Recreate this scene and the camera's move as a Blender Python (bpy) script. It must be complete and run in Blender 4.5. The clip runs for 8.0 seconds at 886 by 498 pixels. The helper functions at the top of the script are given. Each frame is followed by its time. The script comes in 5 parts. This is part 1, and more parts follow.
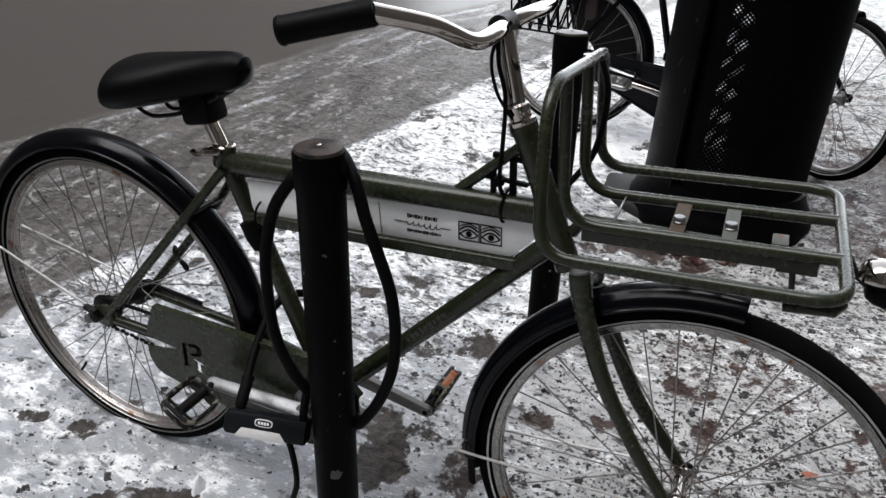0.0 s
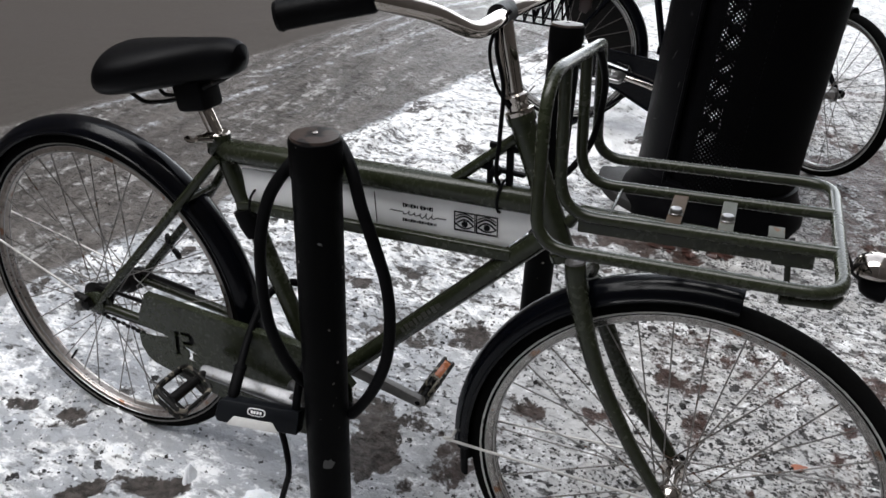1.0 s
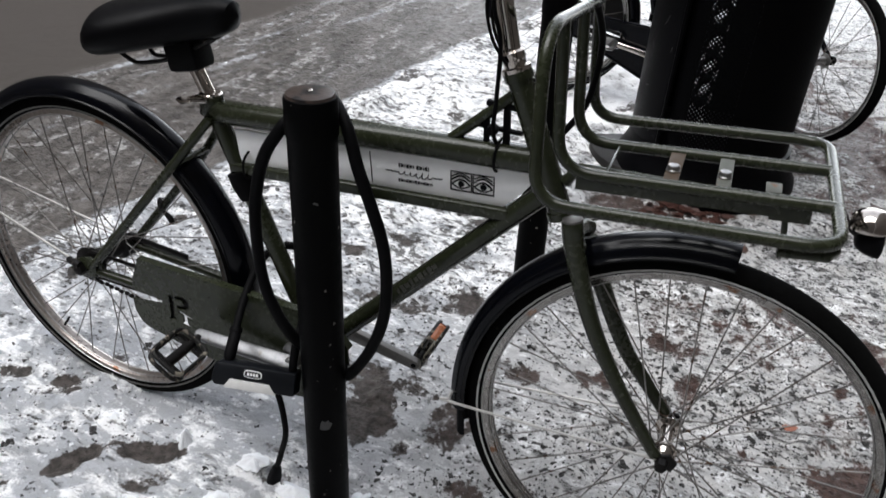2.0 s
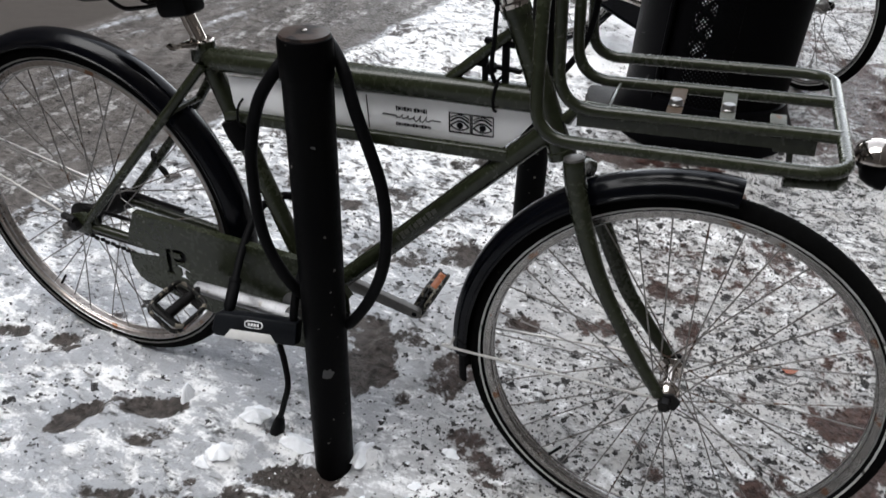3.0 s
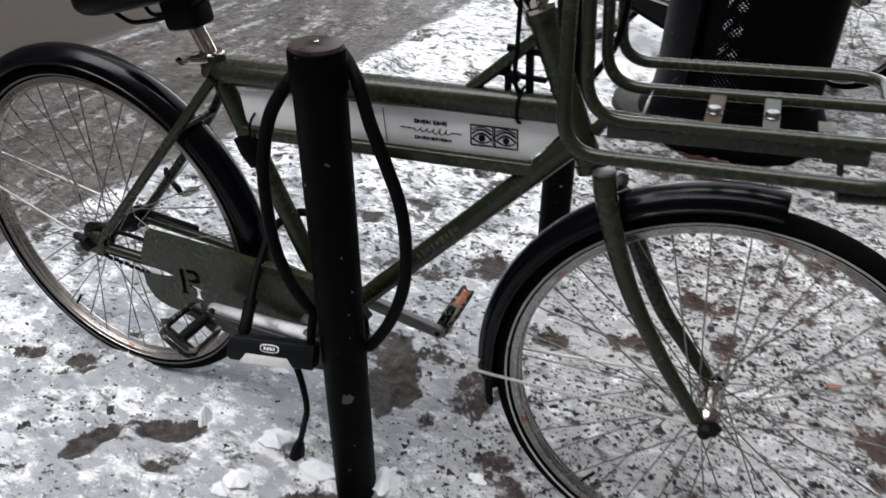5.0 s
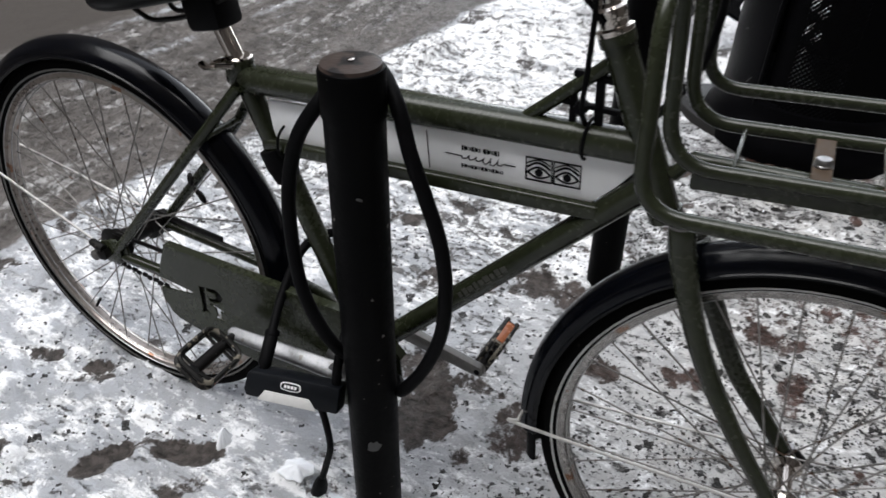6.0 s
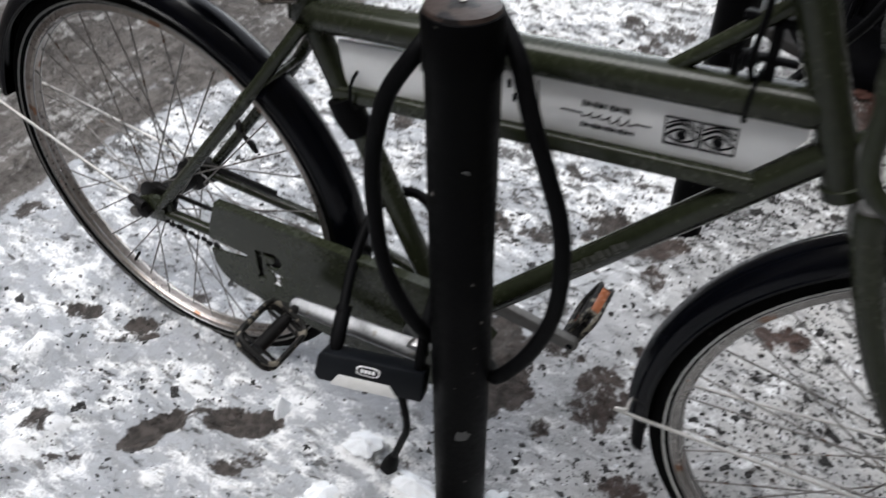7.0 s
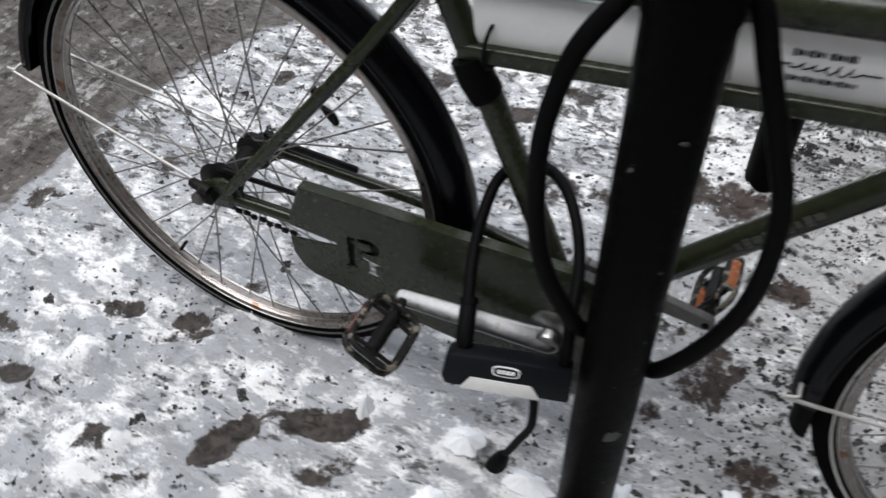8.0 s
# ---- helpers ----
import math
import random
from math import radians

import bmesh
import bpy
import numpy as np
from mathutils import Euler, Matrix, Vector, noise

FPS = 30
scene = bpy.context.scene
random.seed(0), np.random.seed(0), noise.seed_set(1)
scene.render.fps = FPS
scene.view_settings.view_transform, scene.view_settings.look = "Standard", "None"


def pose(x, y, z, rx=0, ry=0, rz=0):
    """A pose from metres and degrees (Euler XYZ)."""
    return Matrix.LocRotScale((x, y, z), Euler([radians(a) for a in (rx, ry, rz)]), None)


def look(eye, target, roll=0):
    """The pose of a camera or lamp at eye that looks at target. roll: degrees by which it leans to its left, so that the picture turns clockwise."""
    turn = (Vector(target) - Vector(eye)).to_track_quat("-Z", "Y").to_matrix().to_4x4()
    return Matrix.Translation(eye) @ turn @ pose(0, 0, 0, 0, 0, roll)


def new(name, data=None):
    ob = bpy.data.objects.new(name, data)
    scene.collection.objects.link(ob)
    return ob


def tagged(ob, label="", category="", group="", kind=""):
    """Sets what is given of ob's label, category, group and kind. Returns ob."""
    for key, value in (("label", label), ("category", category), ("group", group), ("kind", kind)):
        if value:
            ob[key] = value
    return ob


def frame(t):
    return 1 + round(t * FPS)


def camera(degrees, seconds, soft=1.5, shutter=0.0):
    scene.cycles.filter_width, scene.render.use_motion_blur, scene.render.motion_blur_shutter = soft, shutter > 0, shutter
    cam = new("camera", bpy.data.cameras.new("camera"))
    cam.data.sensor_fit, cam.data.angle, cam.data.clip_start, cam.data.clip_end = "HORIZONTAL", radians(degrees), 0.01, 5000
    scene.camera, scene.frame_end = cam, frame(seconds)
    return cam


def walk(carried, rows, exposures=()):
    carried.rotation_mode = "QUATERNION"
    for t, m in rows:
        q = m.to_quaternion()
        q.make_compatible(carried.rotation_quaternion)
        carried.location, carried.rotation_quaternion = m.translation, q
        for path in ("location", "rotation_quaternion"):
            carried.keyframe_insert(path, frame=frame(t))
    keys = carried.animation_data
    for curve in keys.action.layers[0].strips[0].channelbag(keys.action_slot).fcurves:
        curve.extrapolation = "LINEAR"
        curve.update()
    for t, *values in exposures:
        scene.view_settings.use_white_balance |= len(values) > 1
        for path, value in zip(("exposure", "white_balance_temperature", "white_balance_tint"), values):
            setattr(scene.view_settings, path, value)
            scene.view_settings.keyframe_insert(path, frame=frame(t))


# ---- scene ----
from mathutils.geometry import tessellate_polygon

cam = camera(58.3, 8.0, soft=1.5, shutter=0.7)

PATH = [
    (0, (1.149, -0.949, 1.264), (0.466, 0.678, 0.323), 3.89),
    (0.5, (1.143, -0.95, 1.262), (0.474, 0.682, 0.321), 4.54),
    (1, (1.141, -0.952, 1.258), (0.486, 0.678, 0.303), 4.87),
    (1.5, (1.138, -0.957, 1.252), (0.503, 0.667, 0.273), 5.17),
    (3, (1.132, -0.972, 1.201), (0.554, 0.607, 0.118), 4.39),
    (3.5, (1.137, -0.969, 1.196), (0.561, 0.588, 0.08), 3.57),
    (4, (1.133, -0.974, 1.187), (0.563, 0.581, 0.066), 2.87),
    (4.5, (1.126, -0.954, 1.18), (0.532, 0.609, 0.082), 2.39),
    (4.7, (1.121, -0.942, 1.187), (0.513, 0.626, 0.104), 2.40),
    (5.8, (1.053, -0.772, 1.187), (0.339, 0.723, 0.067), 2.82),
    (6, (1.032, -0.748, 1.191), (0.321, 0.726, 0.041), 3.08),
    (6.5, (0.967, -0.675, 1.164), (0.239, 0.728, -0.061), 2.30),
    (7, (0.855, -0.639, 1.151), (0.184, 0.694, -0.18), 2.31),
    (7.5, (0.736, -0.622, 1.118), (0.127, 0.666, -0.287), 2.17),
    (8, (0.613, -0.62, 1.077), (0.066, 0.687, -0.334), 2.08),
]
walk(cam, [(t, look(eye, target, roll)) for t, eye, target, roll in PATH], [(0, 1.80), (3, 1.90), (6, 1.93), (7, 1.93), (8, 1.82)])

# ---- world and light ----
world = bpy.data.worlds.new("sky")
scene.world = world
world.use_nodes = True
wn, wl = world.node_tree.nodes, world.node_tree.links
sky = wn.new("ShaderNodeTexSky")
sky.sky_type = "NISHITA"
sky.sun_disc = False
sky.sun_elevation = radians(35)
sky.sun_rotation = radians(160)
sky.air_density, sky.dust_density, sky.ozone_density = 1.0, 1.0, 2.0
wn["Background"].inputs["Strength"].default_value = 0.22
cloud = wn.new("ShaderNodeHueSaturation")
cloud.inputs["Saturation"].default_value = 0.22
wl.new(sky.outputs["Color"], cloud.inputs["Color"])
wl.new(cloud.outputs["Color"], wn["Background"].inputs["Color"])
sun = new("sun", bpy.data.lights.new("sun", "SUN"))
sun.data.energy, sun.data.angle, sun.data.color = 1.6, radians(60), (1.0, 0.985, 0.97)
sun.matrix_world = look((-1.7, -4.0, 8.6), (0.4, 0.2, 0))


# ---- materials ----
def material(name, base, rough, metal=0.0, vary=0.25, scale=30.0, bump=0.0, bump_scale=200.0, spots=None, spot_level=0.68, spot_scale=60.0, coat=0.0, spec=0.5):
    """A principled surface whose colour and gloss vary at two sizes, with an optional second colour in spots."""
    mat = bpy.data.materials.new(name)
    mat.use_nodes = True
    n, l = mat.node_tree.nodes, mat.node_tree.links
    bsdf = n["Principled BSDF"]
    geo = n.new("ShaderNodeNewGeometry")
    big, fine = n.new("ShaderNodeTexNoise"), n.new("ShaderNodeTexNoise")
    big.inputs["Scale"].default_value, fine.inputs["Scale"].default_value = scale * 0.3, scale * 4
    fine.inputs["Detail"].default_value = 6
    for tex in (big, fine):
        l.new(geo.outputs["Position"], tex.inputs["Vector"])
    add = n.new("ShaderNodeMath")
    l.new(big.outputs["Fac"], add.inputs[0])
    l.new(fine.outputs["Fac"], add.inputs[1])
    ramp = n.new("ShaderNodeMapRange")
    ramp.inputs["From Min"].default_value, ramp.inputs["From Max"].default_value = 0.6, 1.4
    ramp.inputs["To Min"].default_value, ramp.inputs["To Max"].default_value = 1 - vary, 1 + vary
    l.new(add.outputs[0], ramp.inputs["Value"])
    col = n.new("ShaderNodeVectorMath")
    col.operation = "SCALE"
    col.inputs[0].default_value = base
    l.new(ramp.outputs[0], col.inputs["Scale"])
    out = col.outputs[0]
    if spots:
        sp, st = n.new("ShaderNodeTexNoise"), n.new("ShaderNodeMapRange")
        sp.inputs["Scale"].default_value, sp.inputs["Detail"].default_value = spot_scale, 8
        l.new(geo.outputs["Position"], sp.inputs["Vector"])
        st.inputs["From Min"].default_value, st.inputs["From Max"].default_value = spot_level, spot_level + 0.04
        l.new(sp.outputs["Fac"], st.inputs["Value"])
        mix = n.new("ShaderNodeMix")
        mix.data_type = "RGBA"
        l.new(st.outputs[0], mix.inputs["Factor"])
        l.new(out, mix.inputs["A"])
        mix.inputs["B"].default_value = (*spots, 1)
        out = mix.outputs["Result"]
    l.new(out, bsdf.inputs["Base Color"])
    rr = n.new("ShaderNodeMapRange")
    rr.inputs["From Min"].default_value, rr.inputs["From Max"].default_value = 0.6, 1.4
    rr.inputs["To Min"].default_value, rr.inputs["To Max"].default_value = rough * 0.75, min(1.0, rough * 1.3)
    l.new(add.outputs[0], rr.inputs["Value"])
    l.new(rr.outputs[0], bsdf.inputs["Roughness"])
    bsdf.inputs["Metallic"].default_value = metal
    bsdf.inputs["Coat Weight"].default_value = coat
    bsdf.inputs["Coat Roughness"].default_value = 0.15
    bsdf.inputs["Specular IOR Level"].default_value = spec
    if bump:
        bt, bp = n.new("ShaderNodeTexNoise"), n.new("ShaderNodeBump")
        bt.inputs["Scale"].default_value, bt.inputs["Detail"].default_value = bump_scale, 4
        l.new(geo.outputs["Position"], bt.inputs["Vector"])
        bp.inputs["Strength"].default_value, bp.inputs["Distance"].default_value = bump, 0.002
        l.new(bt.outputs["Fac"], bp.inputs["Height"])
        l.new(bp.outputs[0], bsdf.inputs["Normal"])
    return mat


OLIVE = material("olive_paint", (0.0175, 0.0205, 0.0110), 0.25, vary=0.30, bump=0.05, spots=(0.05, 0.044, 0.030), spot_level=0.735, spot_scale=45, spec=0.30)
FENDER = material("black_gloss_paint", (0.0014, 0.0017, 0.0030), 0.19, vary=0.3, spec=0.16)
RUBBER = material("tyre_rubber", (0.0040, 0.0040, 0.0040), 0.85, vary=0.35, bump=0.3, bump_scale=400, spots=(0.016, 0.014, 0.012), spot_level=0.69, spot_scale=50, spec=0.02)
SOFT_BLACK = material("soft_black_plastic", (0.0024, 0.0024, 0.0028), 0.55, vary=0.3, bump=0.15, bump_scale=500, spec=0.06)
SADDLE = material("black_vinyl", (0.0018, 0.0018, 0.0023), 0.40, vary=0.25, bump=0.10, bump_scale=700, spec=0.07)
CHROME = material("worn_chrome", (0.46, 0.42, 0.385), 0.09, metal=1.0, vary=0.15, spots=(0.25, 0.16, 0.10), spot_level=0.70, spot_scale=120)
STEEL = material("dull_steel", (0.33, 0.325, 0.32), 0.36, metal=1.0, vary=0.25, spots=(0.15, 0.10, 0.07), spot_level=0.66, spot_scale=90)
DULL = material("dirty_grey_metal", (0.13, 0.125, 0.12), 0.5, metal=0.7, vary=0.3)
RIM = material("scuffed_rim_metal", (0.26, 0.25, 0.24), 0.24, metal=0.95, vary=0.4, spots=(0.20, 0.11, 0.07), spot_level=0.61, spot_scale=22)
BROWN_RIM = material("dirty_brown_rim", (0.27, 0.24, 0.22), 0.30, metal=0.9, vary=0.45, spots=(0.20, 0.11, 0.07), spot_level=0.62, spot_scale=24)
WIRE = material("bright_wire", (0.50, 0.49, 0.47), 0.42, metal=0.8, vary=0.2)
STRIPE = material("pale_tyre_stripe", (0.42, 0.42, 0.41), 0.5, vary=0.3, scale=60, spots=(0.05, 0.047, 0.044), spot_level=0.66, spot_scale=40)
SPOKE = material("dirty_spoke_steel", (0.24, 0.23, 0.22), 0.45, metal=0.85, vary=0.3, spots=(0.10, 0.06, 0.04), spot_level=0.6, spot_scale=70)
GREASE = material("greasy_dark_metal", (0.0065, 0.006, 0.006), 0.5, vary=0.5, bump=0.3, spec=0.14, spots=(0.06, 0.053, 0.047), spot_level=0.68, spot_scale=80)
POST = material("black_bollard_paint", (0.0017, 0.0017, 0.0019), 0.5, vary=0.3, bump=0.12, spec=0.03, bump_scale=160, spots=(0.20, 0.19, 0.18), spot_level=0.700, spot_scale=55)
CAP = material("rusty_worn_cap", (0.036, 0.026, 0.022), 0.36, vary=0.5, bump=0.2, spots=(0.008, 0.007, 0.007), spot_level=0.53, spot_scale=40, spec=0.2)
WHITE = material("white_sign_board", (0.86, 0.865, 0.865), 0.4, vary=0.05, scale=12)
INK = material("black_print", (0.006, 0.006, 0.007), 0.6, vary=0.1, spec=0.05)
SNOW = material("packed_snow", (0.81, 0.83, 0.86), 0.7, vary=0.08, bump=0.35, bump_scale=110)
GRIT = material("wet_grit", (0.050, 0.043, 0.038), 0.45, vary=0.5, scale=60)
PEDAL = material("worn_pedal_plastic", (0.009, 0.0085, 0.008), 0.5, vary=0.4, spots=(0.15, 0.135, 0.11), spot_level=0.555, spot_scale=70, spec=0.2)
ALLOY = material("worn_alloy", (0.30, 0.298, 0.294), 0.34, metal=1.0, vary=0.25, spots=(0.20, 0.17, 0.14), spot_level=0.66, spot_scale=80)
CRANK = material("scuffed_grey_alloy", (0.125, 0.126, 0.130), 0.36, metal=1.0, vary=0.35, scale=50, spots=(0.09, 0.085, 0.08), spot_level=0.62, spot_scale=60)
ORANGE = material("orange_reflector", (0.29, 0.098, 0.042), 0.25, vary=0.25, coat=0.3)
GREY = material("grey_plastic", (0.52, 0.515, 0.505), 0.4, vary=0.12)
LOCK_BLACK = material("slate_black_plastic", (0.0034, 0.0042, 0.0058), 0.45, vary=0.25, bump=0.1, bump_scale=500, spec=0.18)
FADED = material("faded_lettering", (0.046, 0.046, 0.036), 0.5, vary=0.4, scale=120)
SCRAP = material("torn_sticker_paper", (0.045, 0.045, 0.045), 0.6, vary=0.5, scale=80)
LEAF = material("brown_leaf", (0.24, 0.075, 0.035), 0.6, vary=0.4)
DEAD_LEAF = material("wet_dead_leaves", (0.040, 0.017, 0.013), 0.4, vary=0.6, scale=60)
BIN = material("black_bin_metal", (0.0015, 0.0015, 0.0019), 0.40, vary=0.35, bump=0.1, spec=0.03, spots=(0.03, 0.03, 0.034), spot_level=0.72, spot_scale=20)
BASE = material("dark_grey_base", (0.0125, 0.0118, 0.0115), 0.5, vary=0.35, bump=0.2, spec=0.2)
LEAF_STEEL = material("scuffed_black_steel", (0.0020, 0.0020, 0.0025), 0.42, vary=0.4, bump=0.12, spec=0.05, spots=(0.02, 0.02, 0.022), spot_level=0.66, spot_scale=26)
DARK_SHEET = material("dark_grey_sheet", (0.020, 0.019, 0.019), 0.7, vary=0.4, scale=20, spec=0.1)
RED = material("red_reflector", (0.018, 0.006, 0.0055), 0.5, vary=0.2)
RUST = material("rusty_bracket", (0.052, 0.036, 0.024), 0.6, vary=0.4, spec=0.12)
ZINC = material("zinc_bracket", (0.074, 0.077, 0.066), 0.55, vary=0.3, spots=(0.10, 0.045, 0.022), spot_level=0.62, spot_scale=60, spec=0.15)


def ground_material():
    """Trodden snow, brown slush and wet asphalt; the painted weights of the sheet say where each lies."""
    mat = bpy.data.materials.new("slushy_ground")
    mat.use_nodes = True
    n, l = mat.node_tree.nodes, mat.node_tree.links
    bsdf, geo, att = n["Principled BSDF"], n.new("ShaderNodeNewGeometry"), n.new("ShaderNodeAttribute")
    att.attribute_name = "zones"
    sep = n.new("ShaderNodeSeparateColor")
    l.new(att.outputs["Color"], sep.inputs[0])

    def tex(scale, detail=6, rough=0.6):
        t = n.new("ShaderNodeTexNoise")
        t.inputs["Scale"].default_value, t.inputs["Detail"].default_value, t.inputs["Roughness"].default_value = scale, detail, rough
        l.new(geo.outputs["Position"], t.inputs["Vector"])
        return t.outputs["Fac"]

    def ranged(v, a, b, c=0.0, d=1.0):
        m = n.new("ShaderNodeMapRange")
        for key, val in zip(("From Min", "From Max", "To Min", "To Max"), (a, b, c, d)):
            m.inputs[key].default_value = val
        l.new(v, m.inputs["Value"])
        return m.outputs[0]

    def math2(op, a, b):
        m = n.new("ShaderNodeMath")
        m.operation = op
        for k, v in enumerate((a, b)):
            if isinstance(v, float):
                m.inputs[k].default_value = v
            else:
                l.new(v, m.inputs[k])
        return m.outputs[0]

    def blend(f, a, b):
        m = n.new("ShaderNodeMix")
        m.data_type = "RGBA"
        l.new(f, m.inputs["Factor"])
        for key, v in (("A", a), ("B", b)):
            if isinstance(v, tuple):
                m.inputs[key].default_value = (*v, 1)
            else:
                l.new(v, m.inputs[key])
        return m.outputs["Result"]

    def specks(scale, share):
        """Scattered dark grains: cells of which a share holds a grain of its own size."""
        v = n.new("ShaderNodeTexVoronoi")
        v.inputs["Scale"].default_value = scale
        v.distance = "MANHATTAN"
        warp = n.new("ShaderNodeVectorMath")
        warp.operation = "MULTIPLY_ADD"
        nz = n.new("ShaderNodeTexNoise")
        nz.inputs["Scale"].default_value = scale * 1.6
        l.new(geo.outputs["Position"], nz.inputs["Vector"])
        l.new(nz.outputs["Color"], warp.inputs[0])
        warp.inputs[1].default_value = (1.1 / scale, 0.8 / scale, 0.5 / scale)
        l.new(geo.outputs["Position"], warp.inputs[2])
        l.new(warp.outputs[0], v.inputs["Vector"])
        sc = n.new("ShaderNodeSeparateColor")
        l.new(v.outputs["Color"], sc.inputs[0])
        size = ranged(sc.outputs["Red"], 0.0, 1.0, 0.12, 0.72)
        inside = math2("LESS_THAN", v.outputs["Distance"], size)
        return math2("MULTIPLY", inside, math2("LESS_THAN", sc.outputs["Green"], share))

    def mixed(a, ka, b, kb):
        return math2("ADD", math2("MULTIPLY", a, ka), math2("MULTIPLY", b, kb))

    # coordinates drawn out along the street
    along = n.new("ShaderNodeMapping")
    along.inputs["Rotation"].default_value = (0, 0, radians(14))
    along.inputs["Scale"].default_value = (1.0, 0.16, 1.0)
    l.new(geo.outputs["Position"], along.inputs["Vector"])

    def drawn(scale, detail=7, rough=0.65):
        t = n.new("ShaderNodeTexNoise")
        t.inputs["Scale"].default_value, t.inputs["Detail"].default_value, t.inputs["Roughness"].default_value = scale, detail, rough
        l.new(along.outputs[0], t.inputs["Vector"])
        return t.outputs["Fac"]

    calm = n.new("ShaderNodeAttribute")
    calm.attribute_name = "calm"
    att_calm = calm.outputs["Fac"]
    puff = n.new("ShaderNodeAttribute")
    puff.attribute_name = "puff"
    # grey ice with white crusts and dirty gaps, smeared sideways by feet and wheels
    smear = n.new("ShaderNodeMapping")
    smear.inputs["Rotation"].default_value = (0, 0, radians(-18))
    smear.inputs["Scale"].default_value = (0.55, 1.0, 1.0)
    l.new(geo.outputs["Position"], smear.inputs["Vector"])

    def smeared(scale, detail, rough):
        t = n.new("ShaderNodeTexNoise")
        t.inputs["Scale"].default_value, t.inputs["Detail"].default_value, t.inputs["Roughness"].default_value = scale, detail, rough
        l.new(smear.outputs[0], t.inputs["Vector"])
        return t.outputs["Fac"]

    # flakes and plates of trodden crust, each at its own height
    def plates(scale):
        v, warp, nz = n.new("ShaderNodeTexVoronoi"), n.new("ShaderNodeVectorMath"), n.new("ShaderNodeTexNoise")
        v.inputs["Scale"].default_value = scale
        nz.inputs["Scale"].default_value, nz.inputs["Detail"].default_value = scale * 0.9, 4
        l.new(smear.outputs[0], nz.inputs["Vector"])
        warp.operation = "MULTIPLY_ADD"
        l.new(nz.outputs["Color"], warp.inputs[0])
        warp.inputs[1].default_value = (1.6 / scale, 1.3 / scale, 0.0)
        l.new(smear.outputs[0], warp.inputs[2])
        l.new(warp.outputs[0], v.inputs["Vector"])
        sc = n.new("ShaderNodeSeparateColor")
        l.new(v.outputs["Color"], sc.inputs[0])
        return sc.outputs["Red"]

    flakes = mixed(plates(34.0), 0.55, plates(80.0), 0.45)
    white = math2("ADD", mixed(mixed(smeared(11.0, 8, 0.64), 0.46, smeared(46.0, 7, 0.68), 0.46), 1.0, tex(170.0, 4, 0.6), 0.12), math2("MULTIPLY", sep.outputs["Red"], 0.40))
    white = math2("ADD", white, math2("MULTIPLY", math2("SUBTRACT", flakes, 0.5), 0.10))
    white = math2("ADD", white, math2("MULTIPLY", puff.outputs["Fac"], 0.11))
    place = n.new("ShaderNodeSeparateXYZ")
    l.new(geo.outputs["Position"], place.inputs[0])
    ice_col = blend(ranged(place.outputs["X"], 0.5, 1.0), (0.435, 0.452, 0.482), (0.560, 0.551, 0.541))
    ice_col = blend(ranged(flakes, 0.15, 0.85, 0.0, 0.70), ice_col, (0.31, 0.315, 0.325))
    snow_col = blend(ranged(white, 0.866, 0.955), ice_col, (0.90, 0.904, 0.914))
    gaps = mixed(smeared(34.0, 7, 0.62), 0.5, smeared(95.0, 5, 0.6), 0.5)
    gaps = math2("ADD", gaps, math2("MULTIPLY", math2("SUBTRACT", tex(4.0, 4, 0.6), 0.5), 0.20))
    gaps = math2("SUBTRACT", gaps, math2("ADD", att_calm, math2("MULTIPLY", puff.outputs["Fac"], 0.08)))
    dash = n.new("ShaderNodeMapping")
    dash.inputs["Rotation"].default_value = (0, 0, radians(-24))
    dash.inputs["Scale"].default_value = (0.32, 1.0, 1.0)
    l.new(geo.outputs["Position"], dash.inputs["Vector"])
    dn = n.new("ShaderNodeTexNoise")
    dn.inputs["Scale"].default_value, dn.inputs["Detail"].default_value, dn.inputs["Roughness"].default_value = 70.0, 5, 0.6
    l.new(dash.outputs[0], dn.inputs["Vector"])
    crack = math2("MULTIPLY", ranged(dn.outputs["Fac"], 0.585, 0.64), ranged(tex(12.0, 4, 0.6), 0.42, 0.58))
    snow_col = blend(math2("MULTIPLY", crack, 0.8), snow_col, (0.15, 0.145, 0.142))
    snow_col = blend(ranged(gaps, 0.543, 0.580, 0.0, 0.90), snow_col, (0.095, 0.090, 0.088))
    slush_col = blend(ranged(mixed(drawn(15.0, 8, 0.72), 0.55, tex(38.0, 7, 0.70), 0.45), 0.40, 0.62), (0.046, 0.0405, 0.0370), (0.165, 0.151, 0.141))
    slush_col = blend(ranged(mixed(drawn(12.0), 0.50, tex(30.0, 8, 0.72), 0.50), 0.54, 0.60, 0.0, 0.9), slush_col, (0.40, 0.392, 0.384))
    asphalt_col = blend(ranged(tex(60.0, 3), 0.35, 0.7), (0.050, 0.0445, 0.0405), (0.060, 0.0535, 0.049))
    col = blend(ranged(math2("ADD", sep.outputs["Red"], math2("MULTIPLY", math2("SUBTRACT", tex(28.0, 7, 0.7), 0.5), 1.3)), 0.30, 0.62), slush_col, snow_col)
    # grit frozen into the snow, thick in places
    crowd = math2("MULTIPLY", sep.outputs["Green"], ranged(tex(7.0, 5, 0.7), 0.36, 0.62, 0.25, 1.5))
    speck = math2("MAXIMUM", specks(75.0, math2("MULTIPLY", crowd, 0.85)), specks(150.0, crowd))
    speck = math2("MAXIMUM", speck, specks(38.0, math2("MULTIPLY", crowd, 0.50)))
    col = blend(math2("MULTIPLY", speck, ranged(tex(210.0, 2), 0.3, 0.5, 0.8, 1.0)), col, (0.014, 0.0125, 0.012))
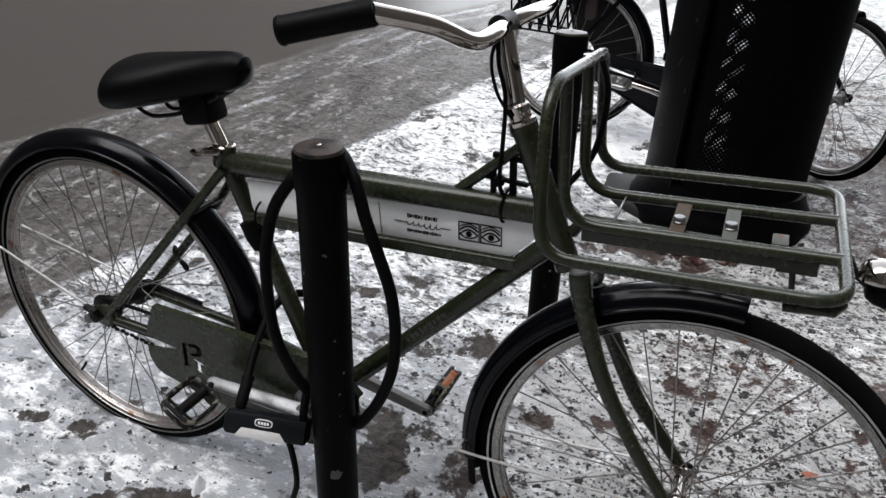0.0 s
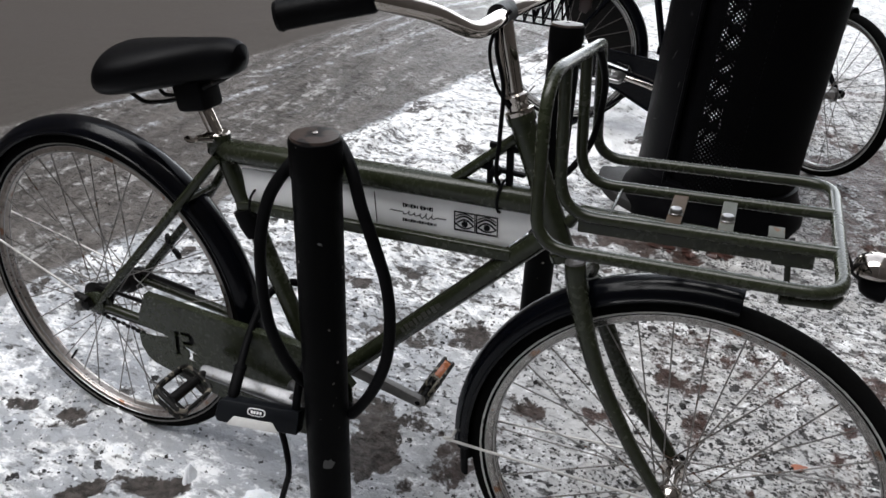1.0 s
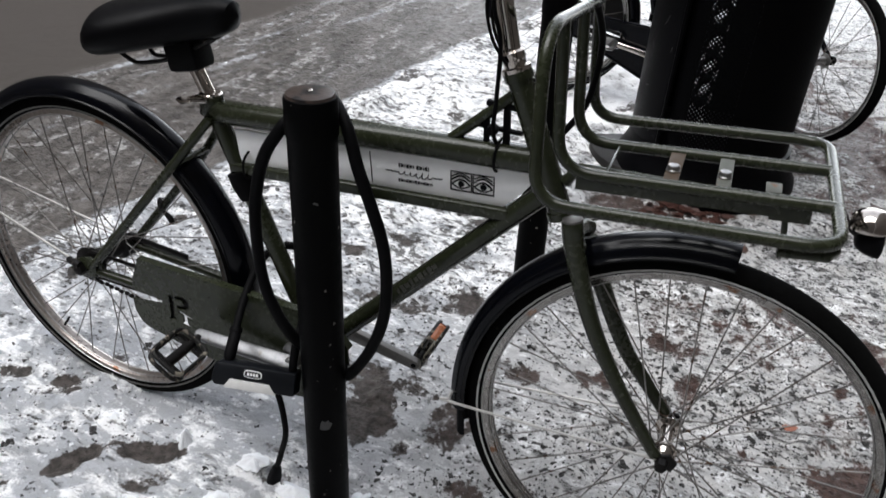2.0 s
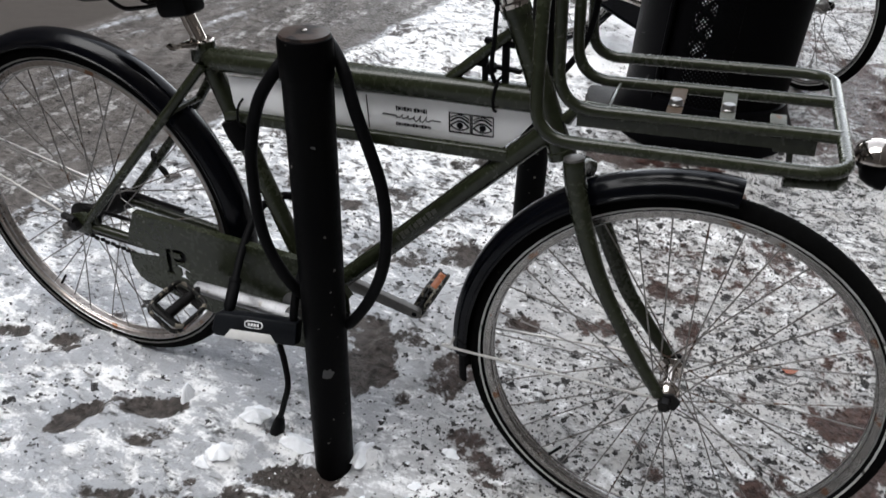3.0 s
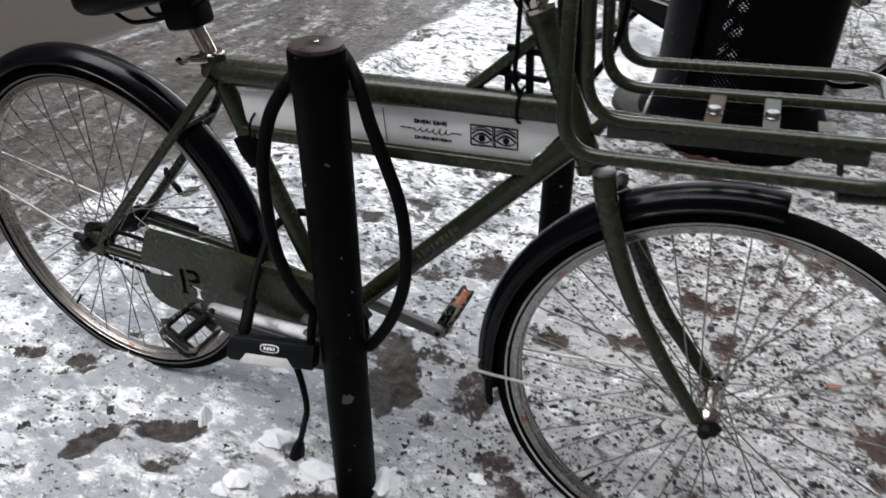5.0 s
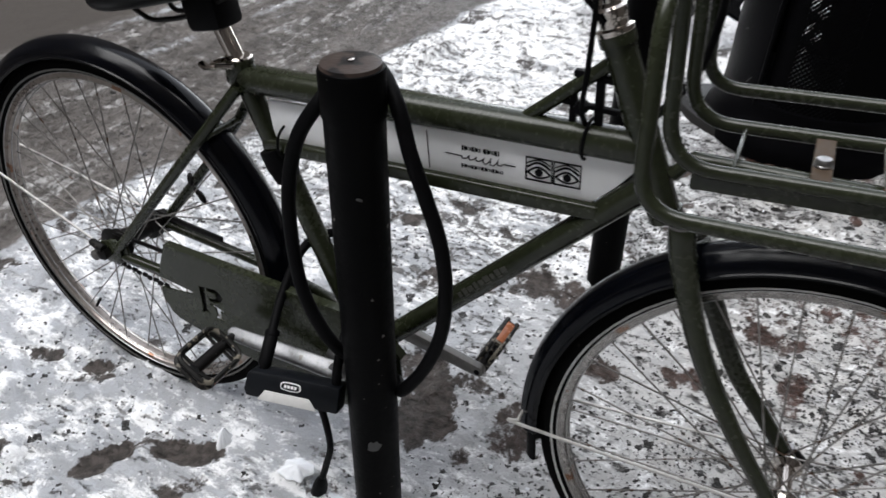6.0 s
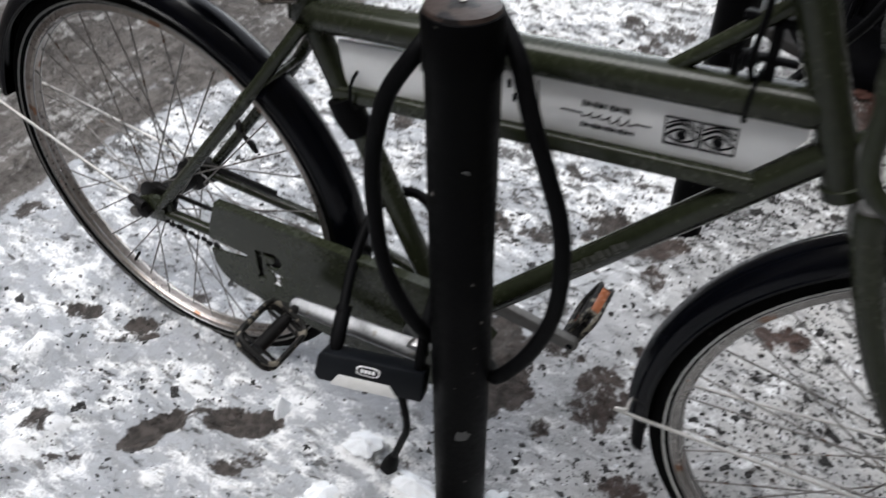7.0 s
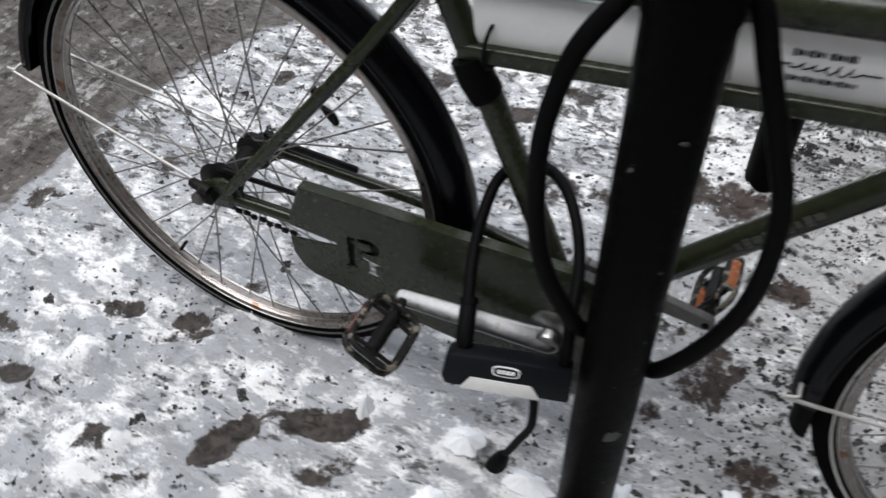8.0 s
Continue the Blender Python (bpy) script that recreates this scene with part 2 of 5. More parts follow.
    wet_col = blend(ranged(tex(60.0), 0.4, 0.6), (0.028, 0.0235, 0.0210), (0.078, 0.066, 0.060))
    earth = ranged(math2("ADD", place.outputs["X"], math2("MULTIPLY", tex(5.0, 4, 0.6), 0.6)), 0.85, 1.50)
    wet_col = blend(earth, wet_col, blend(ranged(tex(70.0), 0.4, 0.6), (0.034, 0.019, 0.015), (0.088, 0.050, 0.041)))
    wet = ranged(math2("ADD", sep.outputs["Blue"], mixed(tex(26.0, 8, 0.72), 1.5, tex(90.0, 5, 0.65), 0.8)), 1.50, 1.68)
    col = blend(wet, col, wet_col)
    road = att.outputs["Alpha"]
    col = blend(road, col, asphalt_col)
    l.new(col, bsdf.inputs["Base Color"])
    l.new(math2("MINIMUM", ranged(math2("MAXIMUM", wet, road), 0.0, 1.0, 0.62, 0.5), ranged(white, 0.84, 0.90, 0.36, 0.65)), bsdf.inputs["Roughness"])
    l.new(ranged(math2("SUBTRACT", sep.outputs["Red"], road), 0.0, 1.0, 0.16, 0.42), bsdf.inputs["Specular IOR Level"])
    bump = n.new("ShaderNodeBump")
    bump.inputs["Distance"].default_value = 0.010
    l.new(ranged(road, 0.0, 1.0, 0.85, 0.05), bump.inputs["Strength"])
    hgt = math2("SUBTRACT", mixed(tex(90.0, 8, 0.7), 0.8, tex(30.0, 8, 0.65), 1.6), math2("MULTIPLY", flakes, 0.75))
    l.new(math2("SUBTRACT", hgt, ranged(gaps, 0.52, 0.60)), bump.inputs["Height"])
    l.new(bump.outputs[0], bsdf.inputs["Normal"])
    return mat


GROUND = ground_material()


def perforated_material():
    """Black sheet metal punched with staggered round holes 5 mm apart."""
    mat = bpy.data.materials.new("perforated_black_sheet")
    mat.use_nodes = True
    n, l = mat.node_tree.nodes, mat.node_tree.links
    bsdf = n["Principled BSDF"]
    bsdf.inputs["Base Color"].default_value = (0.0018, 0.0018, 0.0021, 1)
    bsdf.inputs["Specular IOR Level"].default_value = 0.02
    bsdf.inputs["Roughness"].default_value = 0.5
    uv = n.new("ShaderNodeUVMap")
    vor = n.new("ShaderNodeTexVoronoi")
    vor.inputs["Scale"].default_value, vor.inputs["Randomness"].default_value = 1.0, 0.0
    l.new(uv.outputs[0], vor.inputs["Vector"])
    hole = n.new("ShaderNodeMath")
    hole.operation = "LESS_THAN"
    hole.inputs[1].default_value = 0.24
    l.new(vor.outputs["Distance"], hole.inputs[0])
    clear, mix = n.new("ShaderNodeBsdfTransparent"), n.new("ShaderNodeMixShader")
    l.new(hole.outputs[0], mix.inputs[0])
    l.new(bsdf.outputs[0], mix.inputs[1])
    l.new(clear.outputs[0], mix.inputs[2])
    l.new(mix.outputs[0], n["Material Output"].inputs["Surface"])
    return mat


PERFORATED = perforated_material()


# ---- building helpers ----
def thing(name, at, label, category, group="", kind=""):
    ob = new(name)
    ob.matrix_basis = Matrix.Translation(at)
    ob.empty_display_size = 0.05
    return tagged(ob, label, category, group, kind)


def finish(name, bm, mat, smooth=True):
    mesh = bpy.data.meshes.new(name)
    bm.normal_update()
    bm.to_mesh(mesh)
    bm.free()
    mesh.materials.append(mat)
    if smooth:
        mesh.shade_smooth()
        mesh.set_sharp_from_angle(angle=radians(38))
    return mesh


def hang(name, mesh, parent, m=None, label=""):
    ob = new(name, mesh)
    ob.parent = parent
    ob.matrix_parent_inverse = WORLD_OF[parent.name].inverted() if parent.name in WORLD_OF else parent.matrix_basis.inverted()
    ob.matrix_basis = m or Matrix()
    WORLD_OF[ob.name] = ob.matrix_basis.copy()
    return tagged(ob, label)


WORLD_OF = {}


def part(name, bm, mat, parent, label="", m=None, smooth=True):
    return hang(name, finish(name, bm, mat, smooth), parent, m, label)


def spline(points, steps=8, closed=False):
    """A smooth run of points through those given."""
    p = [Vector(q) for q in points]
    out, count = [], len(p)
    for i in range(count if closed else count - 1):
        a, b, c, d = (p[(i + k) % count] if closed else p[min(max(i + k, 0), count - 1)] for k in (-1, 0, 1, 2))
        for s in range(steps):
            t = s / steps
            out.append(0.5 * (2 * b + (c - a) * t + (2 * a - 5 * b + 4 * c - d) * t * t + (3 * b - a - 3 * c + d) * t ** 3))
    return out if closed else out + [p[-1]]


def rounded(points, radius, steps=5, closed=False):
    """A polyline whose corners are rounded."""
    p, out = [Vector(q) for q in points], []
    for i, q in enumerate(p):
        if not closed and i in (0, len(p) - 1):
            out.append(q)
            continue
        a, b = p[i - 1] - q, p[(i + 1) % len(p)] - q
        r = min(radius, a.length * 0.48, b.length * 0.48)
        s, e = q + a.normalized() * r, q + b.normalized() * r
        for k in range(steps + 1):
            t = k / steps
            out.append((1 - t) ** 2 * s + 2 * t * (1 - t) * q + t * t * e)
    return out


def tube(points, radius, segs=12, closed=False, bm=None, flat=1.0, up=(0, 0, 1)):
    """A round or flattened tube along points; radius may be a function of the share of the way."""
    bm = bm or bmesh.new()
    p = [Vector(q) for q in points]
    n, rings, side = len(p), [], None
    for i in range(n):
        a, b = (p[i - 1], p[(i + 1) % n]) if closed else (p[max(i - 1, 0)], p[min(i + 1, n - 1)])
        t = (b - a).normalized()
        if side is None:
            side = Vector(up).cross(t)
            side = side if side.length > 0.01 else Vector((1, 0, 0)).cross(t)
        side = (side - t * side.dot(t)).normalized()
        top = t.cross(side)
        r = radius(i / max(n - 1, 1)) if callable(radius) else radius
        rings.append([bm.verts.new(p[i] + r * (math.cos(w) * side * flat + math.sin(w) * top)) for w in (2 * math.pi * k / segs for k in range(segs))])
    for i in range(n if closed else n - 1):
        one, two = rings[i], rings[(i + 1) % n]
        off = 0
        if closed and i == n - 1:
            off = min(range(segs), key=lambda k: (one[0].co - two[k].co).length)
        for k in range(segs):
            bm.faces.new((one[k], one[(k + 1) % segs], two[(k + 1 + off) % segs], two[(k + off) % segs]))
    if not closed:
        bm.faces.new(rings[0][::-1])
        bm.faces.new(rings[-1])
    bmesh.ops.recalc_face_normals(bm, faces=bm.faces)
    return bm


def lathe(profile, segs=32, axis="Z", at=(0, 0, 0), bm=None, closed=False):
    """A solid turned round an axis from (radius, height) pairs; closed: the profile is a ring."""
    bm = bm or bmesh.new()
    m = Matrix.Translation(at) @ {"Z": Matrix(), "Y": Matrix.Rotation(radians(-90), 4, "X"), "X": Matrix.Rotation(radians(90), 4, "Y")}[axis]
    rows = [[bm.verts.new(m @ Vector((r * math.cos(w), r * math.sin(w), h))) for w in (2 * math.pi * k / segs for k in range(segs))] for r, h in profile]
    count = len(rows)
    for i in range(count if closed else count - 1):
        a, b = rows[i], rows[(i + 1) % count]
        for k in range(segs):
            bm.faces.new((a[k], a[(k + 1) % segs], b[(k + 1) % segs], b[k]))
    if not closed:
        bm.faces.new(rows[0][::-1])
        bm.faces.new(rows[-1])
    bmesh.ops.recalc_face_normals(bm, faces=bm.faces)
    return bm


def box(size, m=None, bevel=0.003, bm=None, segs=2):
    """A box with softened edges, centred, then moved by m."""
    bm = bm or bmesh.new()
    made = bmesh.ops.create_cube(bm, size=1.0, matrix=(m or Matrix()) @ Matrix.Diagonal((*size, 1)))
    if bevel:
        edges = list({e for v in made["verts"] for e in v.link_edges})
        bmesh.ops.bevel(bm, geom=edges, offset=bevel, segments=segs, profile=0.5, affect="EDGES")
    return bm


def slab(outline, y0, y1, bm=None, bevel=0.0):
    """A plate cut to an outline of (x, z), from y0 to y1."""
    bm = bm or bmesh.new()
    a = [bm.verts.new((x, y0, z)) for x, z in outline]
    b = [bm.verts.new((x, y1, z)) for x, z in outline]
    bm.faces.new(a)
    bm.faces.new(b[::-1])
    for i in range(len(a)):
        j = (i + 1) % len(a)
        bm.faces.new((a[j], a[i], b[i], b[j]))
    bmesh.ops.recalc_face_normals(bm, faces=bm.faces)
    if bevel:
        bmesh.ops.bevel(bm, geom=list(bm.edges), offset=bevel, segments=2, profile=0.5, affect="EDGES")
    return bm


# ---- ground: one sheet out to the horizon ----
def lattice(x, y, seed):
    """Smooth value noise on arrays, cell size 1."""
    xi, yi = np.floor(x).astype(np.int64), np.floor(y).astype(np.int64)
    fx, fy = x - xi, y - yi
    fx, fy = fx * fx * (3 - 2 * fx), fy * fy * (3 - 2 * fy)

    def corner(a, b):
        h = (a * 374761393 + b * 668265263 + seed * 974711) & 0x7FFFFFFF
        h = ((h ^ (h >> 13)) * 1274126177) & 0x7FFFFFFF
        return ((h ^ (h >> 16)) & 0xFFFF) / 65535.0

    top = corner(xi, yi) * (1 - fx) + corner(xi + 1, yi) * fx
    low = corner(xi, yi + 1) * (1 - fx) + corner(xi + 1, yi + 1) * fx
    return top * (1 - fy) + low * fy


def fbm(x, y, scale, seed, octaves=4):
    total, amp, norm = 0, 1.0, 0
    for k in range(octaves):
        total = total + amp * lattice(x * scale * 2 ** k, y * scale * 2 ** k, seed + k)
        norm, amp = norm + amp, amp * 0.5
    return total / norm


def smooth_step(v, a, b):
    t = np.clip((v - a) / (b - a), 0, 1)
    return t * t * (3 - 2 * t)


# dark wet hollows in the snow: x, y, half length, half width, turn in degrees, depth
HOLLOWS = [(1.545, 0.48, 0.10, 0.08, 20, 0.74), (1.373, 0.245, 0.065, 0.045, 20, 0.70), (1.61, 0.22, 0.09, 0.10, 10, 0.74), (0.60, 0.86, 0.09, 0.02, 10, 0.45), (0.066, -0.129, 0.066, 0.026, 60, 0.95), (0.187, -0.052, 0.071, 0.030, 22, 0.85), (0.532, 0.262, 0.062, 0.110, 14, 0.78), (0.585, 0.335, 0.075, 0.035, 10, 0.55), (0.505, -0.128, 0.130, 0.034, 22, 0.66), (0.560, -0.092, 0.095, 0.036, 20, 0.90), (0.630, -0.100, 0.050, 0.026, 20, 0.78), (0.495, -0.172, 0.070, 0.024, 20, 0.74),
           (0.249, -0.099, 0.037, 0.019, 30, 0.6), (0.212, -0.139, 0.043, 0.016, 10, 0.55), (0.361, -0.245, 0.095, 0.030, 16, 0.86), (0.250, -0.262, 0.060, 0.020, 20, 0.6),
           (-0.148, -0.020, 0.091, 0.013, 32, 0.55), (-0.132, 0.023, 0.034, 0.015, 30, 0.75), (-0.271, 0.002, 0.048, 0.028, 20, 0.72), (-0.337, -0.183, 0.043, 0.021, 20, 0.7), (-0.606, 0.168, 0.054, 0.032, 30, 0.65),
           (0.628, 0.690, 0.128, 0.054, 5, 0.62), (0.807, 0.506, 0.054, 0.032, 20, 0.62), (0.957, 0.559, 0.064, 0.037, 10, 0.6), (1.122, 0.756, 0.096, 0.043, 0, 0.6), (0.723, 0.247, 0.054, 0.021, 30, 0.55), (0.453, 0.621, 0.054, 0.032, 0, 0.55),
           (0.302, 0.890, 0.064, 0.037, 10, 0.7), (0.214, 0.754, 0.054, 0.032, 10, 0.7), (1.022, 1.348, 0.054, 0.075, 0, 0.75), (1.356, 2.301, 0.150, 0.107, 0, 0.65), (1.547, 1.729, 0.171, 0.128, 10, 0.52),
           (1.589, 0.391, 0.107, 0.139, 10, 0.64), (1.392, 0.195, 0.054, 0.086, 10, 0.6), (1.602, 2.182, 0.268, 0.428, 0, 0.66), (0.845, 1.381, 0.139, 0.075, 0, 0.66), (1.085, 1.519, 0.171, 0.075, 0, 0.66), (1.505, 0.586, 0.075, 0.086, 20, 0.42), (1.567, 0.860, 0.118, 0.171, 20, 0.58), (1.287, 0.937, 0.321, 0.150, 20, 0.4)]


# white drifts of loose snow: x, y, reach
PUFFS = [(0.60, 2.25, 0.30), (0.50, 2.05, 0.22), (0.74, 2.12, 0.24), (0.66, 2.50, 0.22), (-0.123, -0.237, 0.080), (0.051, -0.019, 0.037), (0.406, -0.008, 0.046), (0.394, -0.116, 0.040), (0.508, -0.024, 0.050), (0.372, -0.140, 0.034), (0.115, -0.209, 0.043), (0.499, -0.020, 0.041), (0.642, -0.004, 0.040),
         (0.649, 0.801, 0.075), (0.728, 0.870, 0.064), (-0.336, 0.054, 0.054), (-0.028, 0.095, 0.043), (0.234, -0.168, 0.028), (0.730, -0.164, 0.054), (0.814, -0.024, 0.043), (-0.246, -0.100, 0.043)]


def puffs(x, y):
    total = np.zeros_like(x)
    for cx, cy, r in PUFFS:
        d = np.hypot(x - cx, (y - cy) * 1.3) / r + 1.5 * (fbm(x, y, 30, 63) - 0.5)
        total = np.maximum(total, 1 - smooth_step(d, 0.35, 1.15))
    return total


def slope(x, y):
    """Gentle rise of the pavement away from the bicycle, level further off."""
    return 0.078 * (np.clip(y, -0.6, 3.4) - 0.05) + 0.010 * np.clip(x, -1.0, 2.0)


def relief(x, y):
    """Height of the ground and its weights: snow, grit, wet, road."""
    wob = fbm(x, y, 2.2, 11) - 0.5
    kerb = x - (-0.690 + 0.205 * y) + 0.22 * wob
    snow = smooth_step(kerb, -0.03, 0.05)
    edge = x - (-1.801 + 0.259 * y) + 0.10 * wob
    road = 1 - smooth_step(edge, -0.06, 0.03)
    broken = fbm(x * 3 - 0.8 * y, y * 0.8 + 0.2 * x, 4.0, 5)
    ridge = (0.62 * np.exp(-((edge - 0.07) / 0.035) ** 2) + 0.45 * np.exp(-((edge - 0.20) / 0.03) ** 2) + 0.4 * np.exp(-((edge - 0.36) / 0.04) ** 2)) * (0.35 + 0.9 * smooth_step(broken, 0.35, 0.65))
    streak = smooth_step(fbm(x * 6 - 1.4 * y, y * 1.6 + x * 0.3, 3.4, 23), 0.52, 0.72) * 0.30
    wet = np.zeros_like(x)
    for cx, cy, a, b, turn, deep in HOLLOWS:
        c, s = math.cos(radians(turn)), math.sin(radians(turn))
        u, v = ((x - cx) * c + (y - cy) * s) / a, (-(x - cx) * s + (y - cy) * c) / b
        wet = np.maximum(wet, deep * (1 - smooth_step(u * u + v * v + 3.0 * (fbm(x, y, 22, 31) - 0.5), 0.1, 1.7)))
    wet = np.maximum(wet, 0.55 * smooth_step(fbm(x, y, 8.5, 77, 5), 0.60, 0.74)) * snow
    near = np.exp(-(np.maximum(np.abs(x - 0.4) - 2.2, 0) + np.maximum(np.abs(y - 1.0) - 2.4, 0)))
    wet = wet * near
    right = smooth_step(x + 0.3 * np.minimum(y, 1.2) - 0.40 * smooth_step(y, 1.5, 2.0), 0.50, 1.35)
    grit = np.clip(0.035 + 0.62 * right + (0.12 + 0.16 * right) * smooth_step(fbm(x, y, 3.0, 57), 0.45, 0.65) - 0.10 * smooth_step(y, 1.0, 1.6) * (1 - right), 0, 1)
    snow = snow * (0.88 + 0.23 * smooth_step(y, 0.5, 1.2) - 0.14 * right - 0.30 * right * smooth_step(y, 0.9, 1.6) + 0.12 * right * (1 - smooth_step(y, 0.2, 0.6)))
    white = np.clip(np.maximum(snow, np.maximum(ridge, streak * (1 - road))), 0, 1.25)
    lumps = smooth_step(fbm(x, y, 9, 41), 0.50, 0.75)
    h = (0.010 * (fbm(x, y, 6, 3) - 0.5) + 0.007 * (fbm(x, y, 26, 9) - 0.5) + 0.020 * lumps * snow + 0.010 * ridge - 0.010 * wet) * (1 - 0.9 * road) * near
    h = h + slope(x, y) - 0.003 + 0.006 * snow * near + 0.013 * puffs(x, y) * (0.5 + fbm(x, y, 45, 71))
    return h, white, grit, wet, road


def spread(lo, hi, step, far):
    """Coordinates that lie close between lo and hi and then widen out to far."""
    mid, out, s = list(np.arange(lo, hi + step / 2, step)), [], step
    d = 0.0
    while d < far:
        s *= 1.22
        d += s
        out.append(d)
    return np.array([lo - v for v in out[::-1]] + mid + [hi + v for v in out])


gx, gy = spread(-2.0, 2.3, 0.0112, 400.0), spread(-0.75, 3.3, 0.0112, 400.0)
X, Y = np.meshgrid(gx, gy)
Z, white, grit, wet, road = relief(X, Y)
rows_n, cols_n = X.shape
idx = np.arange(rows_n * cols_n).reshape(rows_n, cols_n)
quads = np.stack([idx[:-1, :-1], idx[:-1, 1:], idx[1:, 1:], idx[1:, :-1]], -1).reshape(-1, 4)
sheet = bpy.data.meshes.new("ground")
sheet.from_pydata(np.stack([X, Y, Z], -1).reshape(-1, 3), [], quads)
zones = sheet.attributes.new("zones", "FLOAT_COLOR", "POINT")
zones.data.foreach_set("color", np.stack([white, grit, wet, road], -1).astype(np.float32).ravel())
calm = sheet.attributes.new("calm", "FLOAT", "POINT")
calm.data.foreach_set("value", (0.050 * (1 - smooth_step(Y, 0.05, 0.5)) * (1 - smooth_step(X, 0.6, 1.2)) - 0.015 * smooth_step(Y, 0.5, 1.0)).astype(np.float32).ravel())
puff = sheet.attributes.new("puff", "FLOAT", "POINT")
puff.data.foreach_set("value", puffs(X, Y).astype(np.float32).ravel())
sheet.materials.append(GROUND)
sheet.shade_smooth()
ground = tagged(new("ground", sheet), "trodden grey snow with grit, brown slush and wet asphalt", "ground", kind="structure")


def sky_blocker(name, a, b, tall, label):
    """A plain wall along a line, added unseen beyond the view to block part of the sky."""
    d = Vector((b[0] - a[0], b[1] - a[1], 0))
    m = Matrix.Translation(((a[0] + b[0]) / 2, (a[1] + b[1]) / 2, tall / 2 - 0.1)) @ Matrix.Rotation(math.atan2(d.y, d.x), 4, "Z")
    ob = new(name, finish(name, box((d.length, 0.4, tall), m, 0.02), PLASTER, False))
    return tagged(ob, label, "wall", kind="structure")


PLASTER = material("weathered_plaster", (0.085, 0.075, 0.068), 0.85, vary=0.3, scale=3.0, bump=0.3, bump_scale=40)
# unseen walls, added to narrow the sky light and deepen the blacks
sky_blocker("wall_east", (3.6, -9.0), (6.6, 14.0), 19.0, "unseen plain wall added beside the pavement to narrow the sky light")
sky_blocker("wall_west", (-15.0, -14.0), (-10.0, 22.0), 16.0, "unseen plain wall added across the street to narrow the sky light")
sky_blocker("wall_south", (-12.6, -11.0), (3.2, -7.4), 16.0, "unseen plain wall added across the street's end to cut the sky light")


def height(x, y):
    return float(relief(np.array([x]), np.array([y]))[0][0])


def lumps(name, count, area, size, mat, label, category, keep, flatten=0.6):
    """Many small loose stones or crumbs lying on the ground, in one mesh."""
    rng = np.random.default_rng(len(name))
    xs, ys = rng.uniform(area[0], area[1], count), rng.uniform(area[2], area[3], count)
    z, w, g, wt, rd = relief(xs, ys)
    ok = keep(rng.random(count), w, g, wt, rd, xs, ys)
    base = np.array([(1, 0, 0), (0, 1, 0), (-1, 0, 0), (0, -1, 0), (0, 0, 1), (0, 0, -1)], float)
    tris = [(0, 1, 4), (1, 2, 4), (2, 3, 4), (3, 0, 4), (1, 0, 5), (2, 1, 5), (3, 2, 5), (0, 3, 5)]
    verts, faces = [], []
    for x, y, zz in zip(xs[ok], ys[ok], z[ok]):
        s = size[0] + (size[1] - size[0]) * rng.random() ** 3
        turn, c = rng.uniform(0, 6.28), len(verts)
        pts = base * rng.uniform(0.6, 1.25, (6, 3)) * (s, s * rng.uniform(0.6, 1), s * flatten)
        ca, sa = math.cos(turn), math.sin(turn)
        for px, py, pz in pts:
            verts.append((x + px * ca - py * sa, y + px * sa + py * ca, zz + pz + s * 0.15))
        faces += [tuple(c + i for i in t) for t in tris]
    mesh = bpy.data.meshes.new(name)
    mesh.from_pydata(verts, [], faces)
    mesh.materials.append(mat)
    return tagged(new(name, mesh), label, category, kind="stuff")


# ---- measures of the parked bicycle ----
YB = 0.088                      # its middle plane
REAR, FRONT = Vector((-0.006, YB, 0.343)), Vector((1.152, YB, 0.343))
TYRE_R = 0.343
STEER = 2.5                     # the bars are turned a little to the left
HEAD_TOP, HEAD_LOW = Vector((0.823, YB, 0.8962)), Vector((0.921, YB, 0.6909))
BB = Vector((0.497, YB, 0.304))
SM = Matrix.Translation(HEAD_LOW) @ Matrix.Rotation(radians(STEER), 4, HEAD_TOP - HEAD_LOW) @ Matrix.Translation(-HEAD_LOW)


# ---- wheels ----
def spoke_mesh(a, b, r):
    return finish("spoke", tube([a, b], r, 5), SPOKE)


